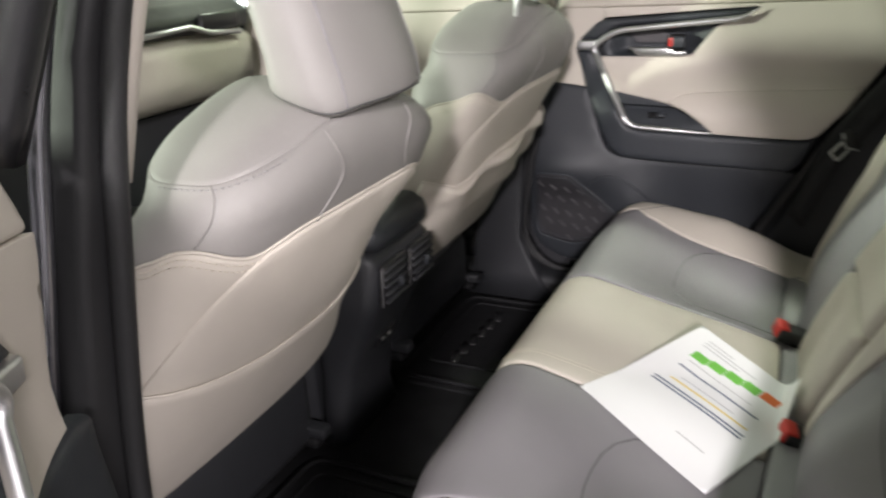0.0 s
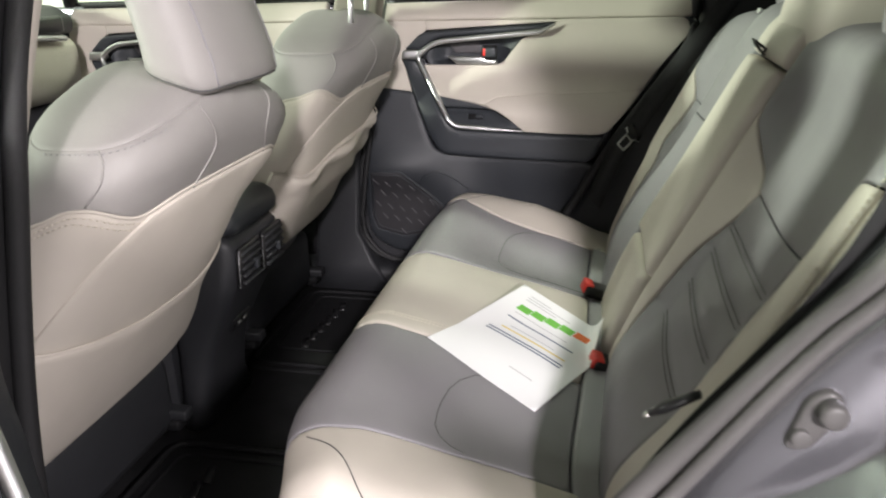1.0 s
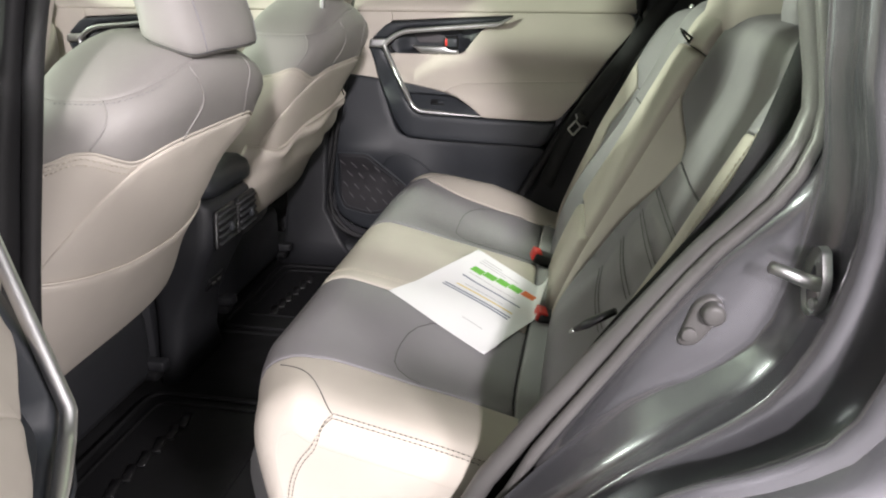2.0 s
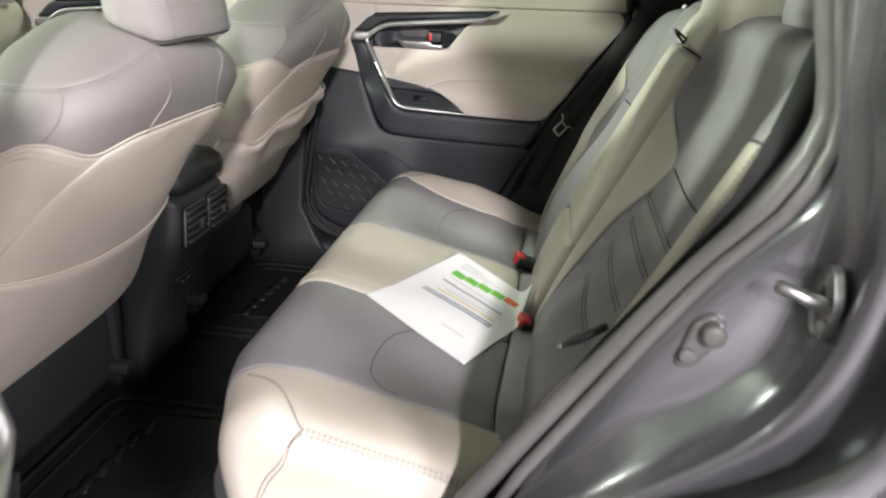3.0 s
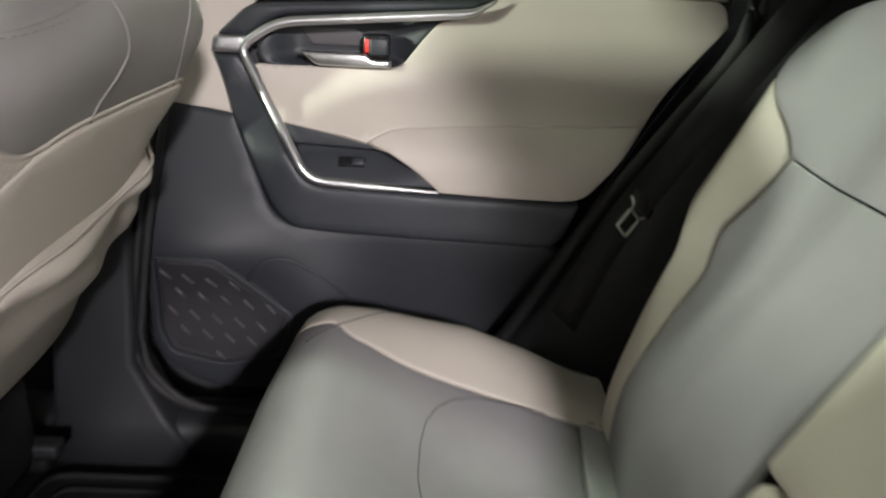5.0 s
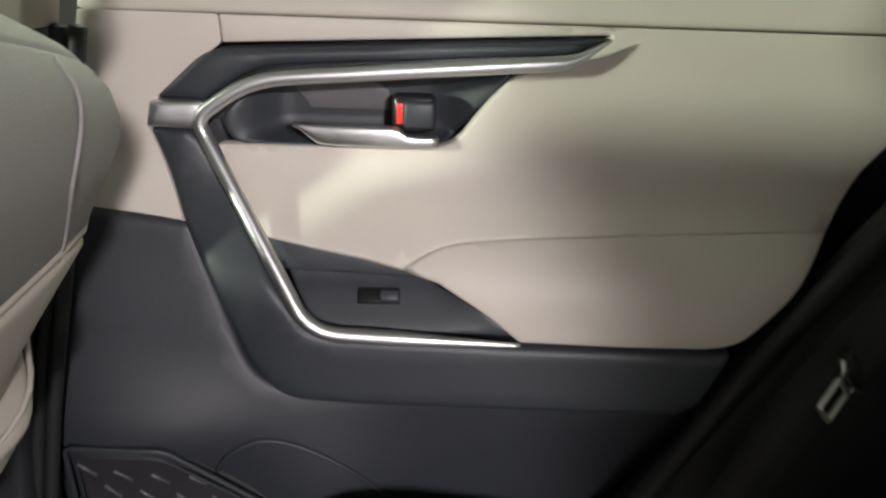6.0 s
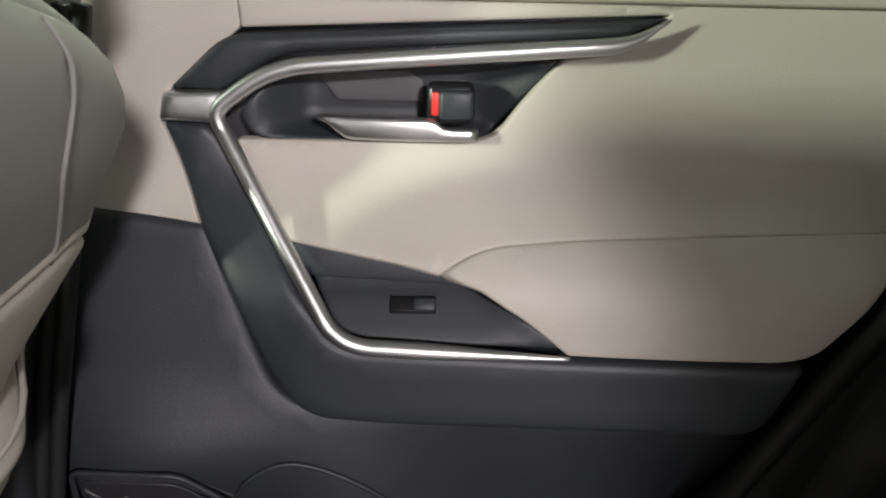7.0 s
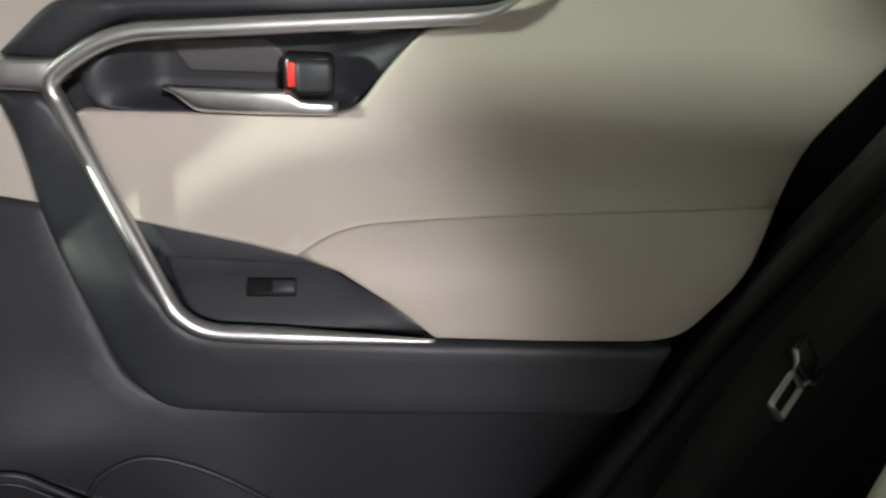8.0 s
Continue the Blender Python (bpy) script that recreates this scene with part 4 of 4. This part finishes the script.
TRIM_LINE = even([(0.10, 0.10), (0.279, 0.176), (0.379, 0.304), (0.483, 0.468), (0.574, 0.60), (0.661, 0.73), (0.690, 0.790), (0.683, 0.855), (0.676, 0.888), (0.645, 1.02), (0.56, 1.21)])
SEAL_LINE = even([(0.12, 0.08), (0.336, 0.227), (0.385, 0.306), (0.469, 0.432), (0.545, 0.537), (0.603, 0.618), (0.662, 0.693), (0.697, 0.76), (0.701, 0.805), (0.682, 0.890), (0.655, 1.02), (0.57, 1.23)])
JAMB_LINE = even([(0.16, 0.06), (0.383, 0.251), (0.454, 0.371), (0.519, 0.472), (0.578, 0.564), (0.627, 0.634), (0.684, 0.70), (0.710, 0.765), (0.706, 0.815), (0.690, 0.891), (0.665, 1.02), (0.58, 1.24)])
VALLEY_LINE = even([(0.20, 0.05), (0.40, 0.300), (0.478, 0.394), (0.554, 0.468), (0.620, 0.508), (0.668, 0.555), (0.686, 0.609), (0.699, 0.680), (0.703, 0.748), (0.690, 0.83), (0.684, 0.891), (0.663, 1.02), (0.59, 1.25)])
RIDGE_LINE = even([(0.22, 0.04), (0.429, 0.300), (0.510, 0.385), (0.560, 0.432), (0.606, 0.467), (0.668, 0.522), (0.705, 0.597), (0.721, 0.682), (0.718, 0.757), (0.700, 0.83), (0.694, 0.893), (0.675, 1.02), (0.60, 1.26)])
EDGE_LINE = even([(0.24, 0.07), (0.45, 0.345), (0.578, 0.449), (0.654, 0.485), (0.717, 0.53), (0.745, 0.61), (0.752, 0.68), (0.745, 0.76), (0.704, 0.896), (0.690, 1.02), (0.62, 1.26)])
at_y = lambda line, y, dx=0.0, dz=0.0: [(x + dx, y, z + dz) for x, z in line]
lerp = lambda a, b, k: a * (1 - k) + b * k
jamb_rows = [at_y(JAMB_LINE, -0.672, -0.002), at_y(JAMB_LINE, -0.690), at_y(lerp(JAMB_LINE, VALLEY_LINE, 0.4), -0.699), at_y(lerp(JAMB_LINE, VALLEY_LINE, 0.85), -0.703), at_y(VALLEY_LINE, -0.705), at_y(VALLEY_LINE, -0.710, 0.006, -0.003),
             at_y(lerp(VALLEY_LINE, RIDGE_LINE, 0.5), -0.738, 0.012, -0.006), at_y(lerp(VALLEY_LINE, RIDGE_LINE, 0.9), -0.764, 0.004, -0.002), at_y(RIDGE_LINE, -0.774), at_y(RIDGE_LINE, -0.779, 0.004, -0.003), at_y(RIDGE_LINE, -0.783, 0.013, -0.010), at_y(lerp(RIDGE_LINE, EDGE_LINE, 0.6), -0.790, 0.038, -0.026),
             at_y(EDGE_LINE, -0.812, 0.030, -0.017), at_y(EDGE_LINE, -0.838, 0.000), at_y(EDGE_LINE, -0.847, 0.003, -0.002), at_y(EDGE_LINE, -0.852, 0.02, -0.01)]
jamb_rows = [list(map(tuple, row)) for row in spline(jamb_rows, 4)]
shell = structure(new("car_body"), "graphite metallic car body")
jamb = part("door_jamb", loft(jamb_rows, closed=False), PAINT, shell, "graphite painted door jamb")
side = [at_y(EDGE_LINE, -0.852, 0.02, -0.01), at_y(EDGE_LINE, -0.868, 0.06, 0.0), [(0.9 + 0.2 * (x - 0.5), -0.885, 0.52 + 0.75 * (z - 0.5)) for x, z in EDGE_LINE], [(1.5, -0.80, 0.55 + 0.6 * (z - 0.5)) for x, z in EDGE_LINE]]
part("quarter_panel", loft(side, closed=False), PAINT, shell, "graphite painted rear quarter panel")
part("door_seal", tube(at_y(SEAL_LINE, -0.666, -0.002, 0.002), 0.014, 12, up=(0, 1, 0)), SEAL, shell, "dark grey rubber door seal")
part("seal_lip", tube(at_y(JAMB_LINE, -0.686, -0.006, 0.004), 0.008, 10, up=(0, 1, 0)), SEAL, shell, "grey rubber seal lip")
part("pillar_trim", loft([at_y(TRIM_LINE, -0.632, 0.10, -0.04), at_y(TRIM_LINE, -0.635, 0.036, -0.016), at_y(TRIM_LINE, -0.640, 0.006, -0.004), at_y(TRIM_LINE * 0.5 + SEAL_LINE * 0.5, -0.645), at_y(SEAL_LINE, -0.66)], closed=False), PLASTIC, shell, "dark plastic pillar trim")
# wheel arch lip, liner and tyre
AX, AZ = 0.70, 0.035
arc = lambda r, y, a0=15, a1=78: [(AX + r * math.cos(radians(a)), y, AZ + r * math.sin(radians(a))) for a in np.linspace(a0, a1, 40)]
part("arch_cladding", loft([arc(0.468, -0.852), arc(0.472, -0.868), arc(0.462, -0.878), arc(0.444, -0.878), arc(0.436, -0.868), arc(0.430, -0.80)], closed=False), CLADDING, shell, "dusty grey wheel arch cladding")
part("arch_liner", loft([arc(0.430, -0.80), arc(0.42, -0.60)], closed=False), RUBBER, shell, "black arch liner")
prof = [(0.23, -0.10), (0.33, -0.105), (0.352, -0.085), (0.358, 0), (0.352, 0.085), (0.33, 0.105), (0.23, 0.10)]
tyre_bm = loft([[(AX + r * math.cos(a), -0.76 + y, AZ + r * math.sin(a)) for r, y in prof] for a in np.linspace(0, 2 * math.pi, 49)], closed=False)
tyre = part("wheel", tyre_bm, TYRE, shell, "black rear tyre")
part("rim", disc(0.235, 0.17, pose(AX, -0.76, AZ, 90), 32), STEEL, tyre, "silver rim")
# striker and bolt
striker = thing("door_striker", "zinc door striker bolted to the jamb", "door latch", at=(0.700, -0.738, 0.638))
striker.matrix_basis = pose(0.7125, -0.738, 0.634, 0, 0, 10)
part("striker_plate", patch(lambda u, v: (-0.002, u, v), rounded([(-0.004, -0.036), (-0.017, -0.020), (-0.020, 0.008), (-0.008, 0.036), (0.006, 0.036), (0.018, 0.016), (0.020, -0.010), (0.010, -0.034)], 0.008), 0.006, 0.003, h=0.001, drop=0.0, skirt=0.009), STEEL, striker, "rhombic zinc plate")
part("striker_bar", tube([(0.002, 0.004, -0.006), (-0.018, 0.003, 0.001), (-0.052, 0.001, 0.015)], [0.0078, 0.0075, 0.0062], 12), STEEL, striker, "thick striker finger")
for y, z in ((-0.004, 0.025), (0.004, -0.025)):
    part("screw", disc(0.0055, 0.005, pose(-0.004, y, z, 0, 90), 14), STEEL, striker)
stop = thing("rubber_stop", "grey plastic bump stop with a bolt", "bump stop", at=(0.610, -0.7, 0.566))
part("stop_plate", patch(lambda u, v: (u, 0.0, v), rounded([(-0.022, -0.030), (0.0, -0.030), (0.028, 0.014), (0.014, 0.034), (-0.006, 0.022)], 0.014), 0.006, 0.004, h=0.005, drop=0.0, skirt=0.012), SEAL, stop)
part("bumper", disc(0.012, 0.020, pose(0.012, -0.011, 0.014, 90), 20, 0.004), SEAL, stop, "grey rubber bumper")
part("bolt", disc(0.008, 0.008, pose(-0.009, -0.007, -0.014, 90), 16), SEAL, stop)

# ---- near B-pillar and sill ----
pillar = structure(new("pillar_near"), "dark centre pillar between the doors")
cut = lambda z, x0, x1, y0, y1: [(x, y, z) for x, y in rounded([(x0, y0), (x1, y0), (x1, y1), (x0, y1)], 0.012, 3)]
part("pillar_post", loft([cut(0.05, -0.42, -0.27, -0.73, -0.655), cut(0.40, -0.345, -0.245, -0.72, -0.655), cut(0.70, -0.265, -0.190, -0.70, -0.648), cut(0.90, -0.215, -0.145, -0.68, -0.64), cut(1.28, -0.13, -0.05, -0.60, -0.57)]), RUBBER, pillar, "dark plastic pillar")
part("pillar_trim", loft([cut(0.775, -0.235, -0.172, -0.652, -0.628), cut(0.90, -0.205, -0.135, -0.642, -0.615), cut(1.27, -0.11, -0.03, -0.575, -0.55)]), BEIGE_TRIM, pillar, "beige upper pillar trim")
post_seal = [(-0.255, -0.672, 0.05), (-0.232, -0.670, 0.40), (-0.178, -0.664, 0.70), (-0.128, -0.652, 0.92), (-0.03, -0.59, 1.26)]
part("door_seal", tube([tuple(q) for q in spline(post_seal, 6)], 0.012, 8), RUBBER, pillar, "black rubber door seal")
post_edge = [(-0.36, -0.728, 0.05), (-0.30, -0.724, 0.40), (-0.225, -0.712, 0.70), (-0.17, -0.692, 0.92), (-0.08, -0.61, 1.26)]
part("pillar_edge", tube([tuple(q) for q in spline(post_edge, 6)], 0.010, 8), PAINT, pillar, "painted pillar edge")
sill = structure(new("sill_near"), "dark door sill")
part("sill_plate", rbox(1.6, 0.09, 0.10, 0.02, pose(-0.35, -0.665, 0.03)), PLASTIC, sill, "dark plastic sill plate")
part("sill_outer", rbox(1.9, 0.12, 0.26, 0.03, pose(-0.6, -0.76, -0.08)), PAINT, sill, "painted outer sill")

# ---- far B-pillar, rear trim, far side wall ----
fp = structure(new("pillar_far"), "dark centre pillar between the doors")
part("pillar_post", loft([cut(0.04, -0.43, -0.17, 0.655, 0.74), cut(0.12, -0.41, -0.225, 0.662, 0.74), cut(0.22, -0.40, -0.272, 0.668, 0.745), cut(0.45, -0.37, -0.255, 0.672, 0.75), cut(0.64, -0.335, -0.215, 0.672, 0.75), cut(0.86, -0.285, -0.165, 0.66, 0.74)]), PLASTIC, fp, "dark plastic pillar")
part("pillar_trim", loft([cut(0.80, -0.305, -0.175, 0.652, 0.70), cut(1.27, -0.15, -0.05, 0.56, 0.62)]), BEIGE_TRIM, fp, "beige upper pillar trim")
for dx in (0.0, 0.014):
    line = [(-0.10 + dx, 0.690, 0.125), (-0.19 + dx, 0.690, 0.135), (-0.247 + dx, 0.692, 0.172), (-0.276 + dx, 0.693, 0.245), (-0.251 + dx, 0.695, 0.43), (-0.214 + dx, 0.693, 0.60), (-0.17 + dx, 0.680, 0.80)]
    part("door_seal", tube([tuple(q) for q in spline(line, 6)], 0.007, 6), RUBBER, fp, "black rubber door seal")
fs = structure(new("sill_far"), "dark door sill")
part("sill_plate", rbox(1.6, 0.10, 0.10, 0.02, pose(-0.35, 0.72, 0.06)), PLASTIC, fs, "dark plastic sill plate")
REAR = even([(0.16, 0.10), (0.30, 0.235), (0.40, 0.40), (0.462, 0.505), (0.535, 0.61), (0.62, 0.735), (0.635, 0.80), (0.62, 0.90), (0.55, 1.10), (0.42, 1.24)])
rear = structure(new("rear_trim"), "black rear quarter trim beside the seat")
part("quarter_trim", loft([at_y(REAR, 0.76), at_y(REAR, 0.725, 0.004, -0.003), at_y(REAR, 0.712, 0.02, -0.012), at_y(REAR, 0.70, 0.06, -0.03), at_y(REAR, 0.66, 0.25, -0.05), at_y(REAR, 0.60, 0.6, -0.05)], closed=False), PLASTIC, rear, "black moulded quarter trim")
part("door_seal", tube(at_y(REAR, 0.716, -0.006, 0.004), 0.013, 8), RUBBER, rear, "black rubber door seal")
part("far_side_panel", rbox(3.2, 0.04, 1.05, 0.01, pose(-0.2, 0.862, 0.33)), PAINT, shell, "painted far body side")
for sy, qy, qx in ((-1, -0.62, 1.16), (1, 0.70, 1.10)):
    # solid blocks without glass; the near one is hidden, added to block lamp light
    part("quarter_light_block", rbox(0.84, 0.05, 0.50, 0.02, pose(qx, qy, 1.06, sy * 8)), BLACK, shell, "solid black upper quarter, added to block light")
    part("windscreen_pillar", tube([(-1.70, sy * 0.74, 0.88), (-1.25, sy * 0.70, 1.10), (-0.75, sy * 0.62, 1.30)], 0.035, 8), BEIGE_TRIM, shell, "beige windscreen pillar")
# fillers added at the upper rear pillars; they shape the shadow on the far door
for sy in (-1, 1):
    fill = [[(x, sy * y, z) for x, z in ((0.695, 0.92), (0.675, 1.0), (0.635, 1.09), (0.595, 1.18), (0.54, 1.31), (0.88, 1.31), (0.88, 0.90))] for y in (0.645, 0.590)]
    part("rear_pillar_block", loft(fill), PLASTIC, shell, "dark filler at the upper rear pillar, added to block light")
part("roof_skin", rbox(2.35, 1.36, 0.04, 0.018, pose(0.40, 0, ROOF + 0.075)), PAINT, shell, "graphite painted car roof")
# out of view, added to shut out light from the rear
part("tailgate", rbox(0.06, 1.5, 1.5, 0.03, pose(1.52, 0, 0.58)), PLASTIC, shell, "unseen dark tailgate, added to shut out light from behind")
part("cargo_floor", rbox(0.75, 1.5, 0.06, 0.01, pose(1.13, 0, 0.30)), CARPET, shell, "black cargo floor")
part("far_quarter_lower", rbox(0.86, 0.06, 0.8, 0.02, pose(1.10, 0.76, 0.45)), PLASTIC, shell, "dark cargo side")
part("front_door_skin", loft([[(x, y, z) for y, z in ((-0.80, -0.12), (-0.86, 0.0), (-0.885, 0.25), (-0.88, 0.55), (-0.85, 0.78), (-0.80, 0.87), (-0.76, 0.87), (-0.76, -0.12))] for x in (-1.55, -1.0, -0.6, -0.36, -0.345)]), PAINT, shell, "graphite painted front door")
part("pillar_applique", loft([[(x + dx, y, z) for x, y, z in ((-0.36, -0.80, 0.86), (-0.33, -0.76, 1.0), (-0.26, -0.66, 1.26))] for dx in (-0.12, -0.02, 0.05)], closed=False), BLACK, shell, "black gloss pillar cover")

# ---- seat belts and buckles ----
def ribbon(pts, width, across, thick=0.0016):
    bm = bmesh.new()
    a = Vector(across).normalized() * width / 2
    p = [Vector(q) for q in spline(pts, 6)]
    rows = []
    for i, q in enumerate(p):
        t = (p[min(i + 1, len(p) - 1)] - p[max(i - 1, 0)]).normalized()
        n = t.cross(a).normalized() * thick / 2
        rows.append([bm.verts.new(q + s1 * a + s2 * n) for s1, s2 in ((1, 1), (1, -1), (-1, -1), (-1, 1))])
    for x, y in zip(rows, rows[1:]):
        for k in range(4):
            bm.faces.new((x[k], x[(k + 1) % 4], y[(k + 1) % 4], y[k]))
    bm.faces.new(rows[0]), bm.faces.new(rows[-1][::-1])
    return bm


belt = thing("seat_belt", "black seat belt with a steel tongue beside the seat", "seat belt", "rear seat belts")
part("webbing", ribbon([(0.80, 0.63, 1.02), (0.66, 0.645, 0.80), (0.53, 0.650, 0.60), (0.455, 0.648, 0.48), (0.40, 0.648, 0.34)], 0.046, (0.75, -0.35, -0.55)), WEB, belt)
tm = Matrix.Translation((0.474, 0.628, 0.512)) @ Matrix(((0.62, -0.45, 0.64, 0), (0.25, 0.88, 0.40, 0), (-0.74, -0.1, 0.66, 0), (0, 0, 0, 1))).to_quaternion().to_matrix().to_4x4()
tongue_line = rounded([(-0.012, -0.020), (0.012, -0.020), (0.012, 0.012), (-0.012, 0.012)], 0.003, 3)
tg = part("tongue", tube([tm @ Vector((u, 0, v)) for u, v in tongue_line], 0.0028, 6, closed=True), STEEL, belt, "steel belt tongue")
part("tongue_grip", rbox(0.05, 0.008, 0.020, 0.004, tm @ pose(0, 0.002, 0.030)), BLACK, tg)
for sx in (-1, 1):
    part("tongue_horn", tube([tm @ Vector(q) for q in ((sx * 0.010, 0, 0.012), (sx * 0.016, 0, 0.020), (sx * 0.026, 0, 0.024))], 0.0022, 6), STEEL, tg)
TA, TB = Vector((0.484, -0.600, 0.496)), Vector((0.530, -0.612, 0.530))
near_belt = thing("seat_belt", "black seat belt with a black tongue against the pillar trim", "seat belt", "rear seat belts")
part("webbing", ribbon([(0.714, -0.631, 0.890), (0.652, -0.635, 0.690), (0.532, -0.631, 0.500), (0.470, -0.629, 0.390), (0.393, -0.633, 0.230)], 0.042, (1, 0.25, -0.6)), WEB, near_belt)
part("tongue_grip", tube([TA, TA + (TB - TA) * 0.3, TB], [0.006, 0.010, 0.007], 10, flat=0.6), BLACK, near_belt, "black plastic belt tongue")
part("tongue", tube([TA + (TA - TB) * 0.12, TA], [0.006, 0.007], 8, flat=0.3), STEEL, near_belt, "steel belt tongue")
for (x, y, z), lab in (((0.432, 0.190, 0.282), "black belt buckle with a red button, tilted on the seat"), ((0.458, -0.105, 0.268), "black belt buckle with a red button by the paper")):
    bk = thing("belt_buckle", lab, "belt buckle", "belt buckles", (x, y, z))
    bk.matrix_basis = pose(x, y, z, 12, -68, 0)
    part("buckle_body", rbox(0.026, 0.042, 0.085, 0.006), BLACK, bk)
    part("red_button", rbox(0.024, 0.034, 0.020, 0.003, pose(0.004, 0, 0.036)), RED_DULL, bk, "red release button")
guide = thing("belt_guide", "small black wire belt guide on the seat back", "belt guide", at=(0.668, 0.048, 0.803))
part("wire_loop", tube([(0.0, -0.03, -0.012), (-0.012, -0.012, 0.004), (-0.014, 0.008, 0.010), (-0.004, 0.024, 0.004), (0.008, 0.008, -0.006), (0.0, -0.012, -0.012)], 0.0026, 6, closed=True), BLACK, guide)

# ---- floor mats ----
for s, y0, y1 in ((-1, -0.60, -0.14), (1, 0.16, 0.63)):
    mat = thing("floor_mat", "black rubber floor mat with raised rim and ribs", "floor mat", "floor mats", (0, 0, FLOOR_Z))
    outline = rounded([(-0.42, y0), (0.0, y0), (0.0, y1), (-0.42, y1)], 0.05)
    part("mat_sheet", patch(lambda u, v: (u, v, 0.006), outline, 0.03, 0.01, drop=0.004, skirt=0.004), MAT, mat)
    part("mat_rim", tube([(x, y, 0.010) for x, y in rounded([(-0.40, y0 + 0.02), (-0.02, y0 + 0.02), (-0.02, y1 - 0.02), (-0.40, y1 - 0.02)], 0.04)], 0.006, 6, closed=True), MAT, mat)
    inner = rounded([(-0.37, y0 + 0.10), (-0.10, y0 + 0.10), (-0.10, y1 - 0.05), (-0.37, y1 - 0.05)], 0.03)
    part("mat_rim", tube([(x, y, 0.008) for x, y in inner], 0.004, 6, closed=True), MAT, mat)
    for k in range(6):
        part("mat_rib", rbox(0.018, 0.05, 0.006, 0.002, pose(-0.30 + 0.004 * k, y0 + 0.13 + 0.045 * k, 0.009, 0, 0, 15), 1), BLACK, mat)

# ---- dashboard ----
dash = thing("dashboard", "black and beige dashboard with silver vent trims", "dashboard")
sec = lambda y, pts: [(x, y, z) for x, z in pts]
low_p = rounded([(-1.16, 0.60), (-1.13, 0.66), (-1.13, 0.76), (-1.20, 0.80), (-1.7, 0.80), (-1.7, 0.50)], 0.03)
part("lower_pad", loft([sec(y, low_p) for y in (-0.72, -0.2, 0.2, 0.72)]), BEIGE_TRIM, dash, "beige padded dashboard band")
top_p = rounded([(-1.15, 0.785), (-1.14, 0.83), (-1.20, 0.865), (-1.7, 0.90), (-1.7, 0.76)], 0.02)
part("top_pad", loft([sec(y, top_p) for y in (-0.74, 0, 0.74)]), PLASTIC, dash, "black dashboard top")
part("vent_trim", tube([(-1.135, 0.15, 0.795), (-1.132, 0.48, 0.808), (-1.132, 0.56, 0.785), (-1.132, 0.68, 0.775)], 0.008, 8), CHROME, dash, "satin silver vent trim")
part("side_vent", rbox(0.02, 0.16, 0.05, 0.01, pose(-1.135, 0.60, 0.815)), BLACK, dash, "black air vent")
part("glove_box", rbox(0.25, 1.44, 0.5, 0.04, pose(-1.33, 0, 0.36)), PLASTIC, dash, "black lower dashboard and glove box")
box_between("bulkhead", (-1.9, -0.78, GROUND + 0.1), (-1.7, 0.78, 0.88), PAINT, "painted front bulkhead of the car")
gear = thing("gear_lever", "black gear lever with a silver surround", "gear lever", at=(-0.78, 0.01, 0.45))
part("gear_knob", cushion_block(0.05, 0.06, 0.07, 2.6, pose(0, 0, 0.10)), BLACK, gear)
part("gear_stem", tube([(0, 0, 0), (0, 0, 0.08)], 0.012, 10), CHROME, gear, "chrome stem")
part("surround", rbox(0.22, 0.14, 0.012, 0.005, pose(0, 0, 0.008)), STEEL, gear, "silver surround")

# ---- paper on the seat ----
PL, PT, PB = Vector((0.141, -0.184, 0.336)), Vector((0.282, 0.057, 0.349)), Vector((0.335, -0.272, 0.272))


def sheet(a, b):
    """a: from the foot of the page to its head; b: across it."""
    a, b = float(a), float(b)
    p = PL + (PT - PL) * a + (PB - PL) * b
    p.z -= 0.012 * a * b
    seat = cush(cush_u(min(p.x, 0.46)), p.y)[2]
    z = max(p.z, seat + 0.0025)
    x = p.x
    over = max(0.0, x - 0.415)
    return (x - 0.65 * over, p.y, z + 0.8 * over)


page = thing("paper_sheet", "white printed sheet lying on the rear seat", "paper")
sheet_wide = lambda u, v: sheet(u / 0.279, v / 0.216)
part("sheet", patch(sheet_wide, [(0, 0), (0.279, 0), (0.279, 0.216), (0, 0.216)], 0.012, 0.002, drop=0.0, skirt=0.0008, flip=True), PAPER, page)


def ink(name, a0, a1, b0, b1, mat):
    part(name, patch(sheet_wide, [(a0, b0), (a1, b0), (a1, b1), (a0, b1)], 0.012, 0.001, h=0.0006, drop=-0.0003, skirt=0, flip=True), mat, page)


for k in range(4):
    ink("green_box", 0.203 + 0.005 * k, 0.222 + 0.005 * k, 0.034 + 0.027 * k, 0.060 + 0.027 * k, GREEN_INK)
ink("orange_box", 0.222, 0.241, 0.143, 0.172, ORANGE_INK)
for a, c0, c1, mat in ((0.172, 0.038, 0.174, BLUE_INK), (0.137, 0.050, 0.180, YELLOW_INK), (0.121, 0.034, 0.186, BLUE_INK), (0.113, 0.034, 0.186, BLUE_INK)):
    ink("printed_bar", a, a + 0.004, c0, c1, mat)
for a, c0, c1 in ((0.256, 0.030, 0.075), (0.248, 0.030, 0.120), (0.240, 0.030, 0.095), (0.192, 0.040, 0.15), (0.150, 0.06, 0.15), (0.050, 0.13, 0.175)):
    ink("printed_bar", a, a + 0.0025, c0, c1, GREY_INK)

tag = thing("anchor_tag", "small pale plastic anchor tag on the seat back", "tag", at=(0.706, 0.33, 0.842))
part("tag_plate", rbox(0.006, 0.022, 0.010, 0.002, pose(0, 0, 0, 0, 28)), CHROME, tag)
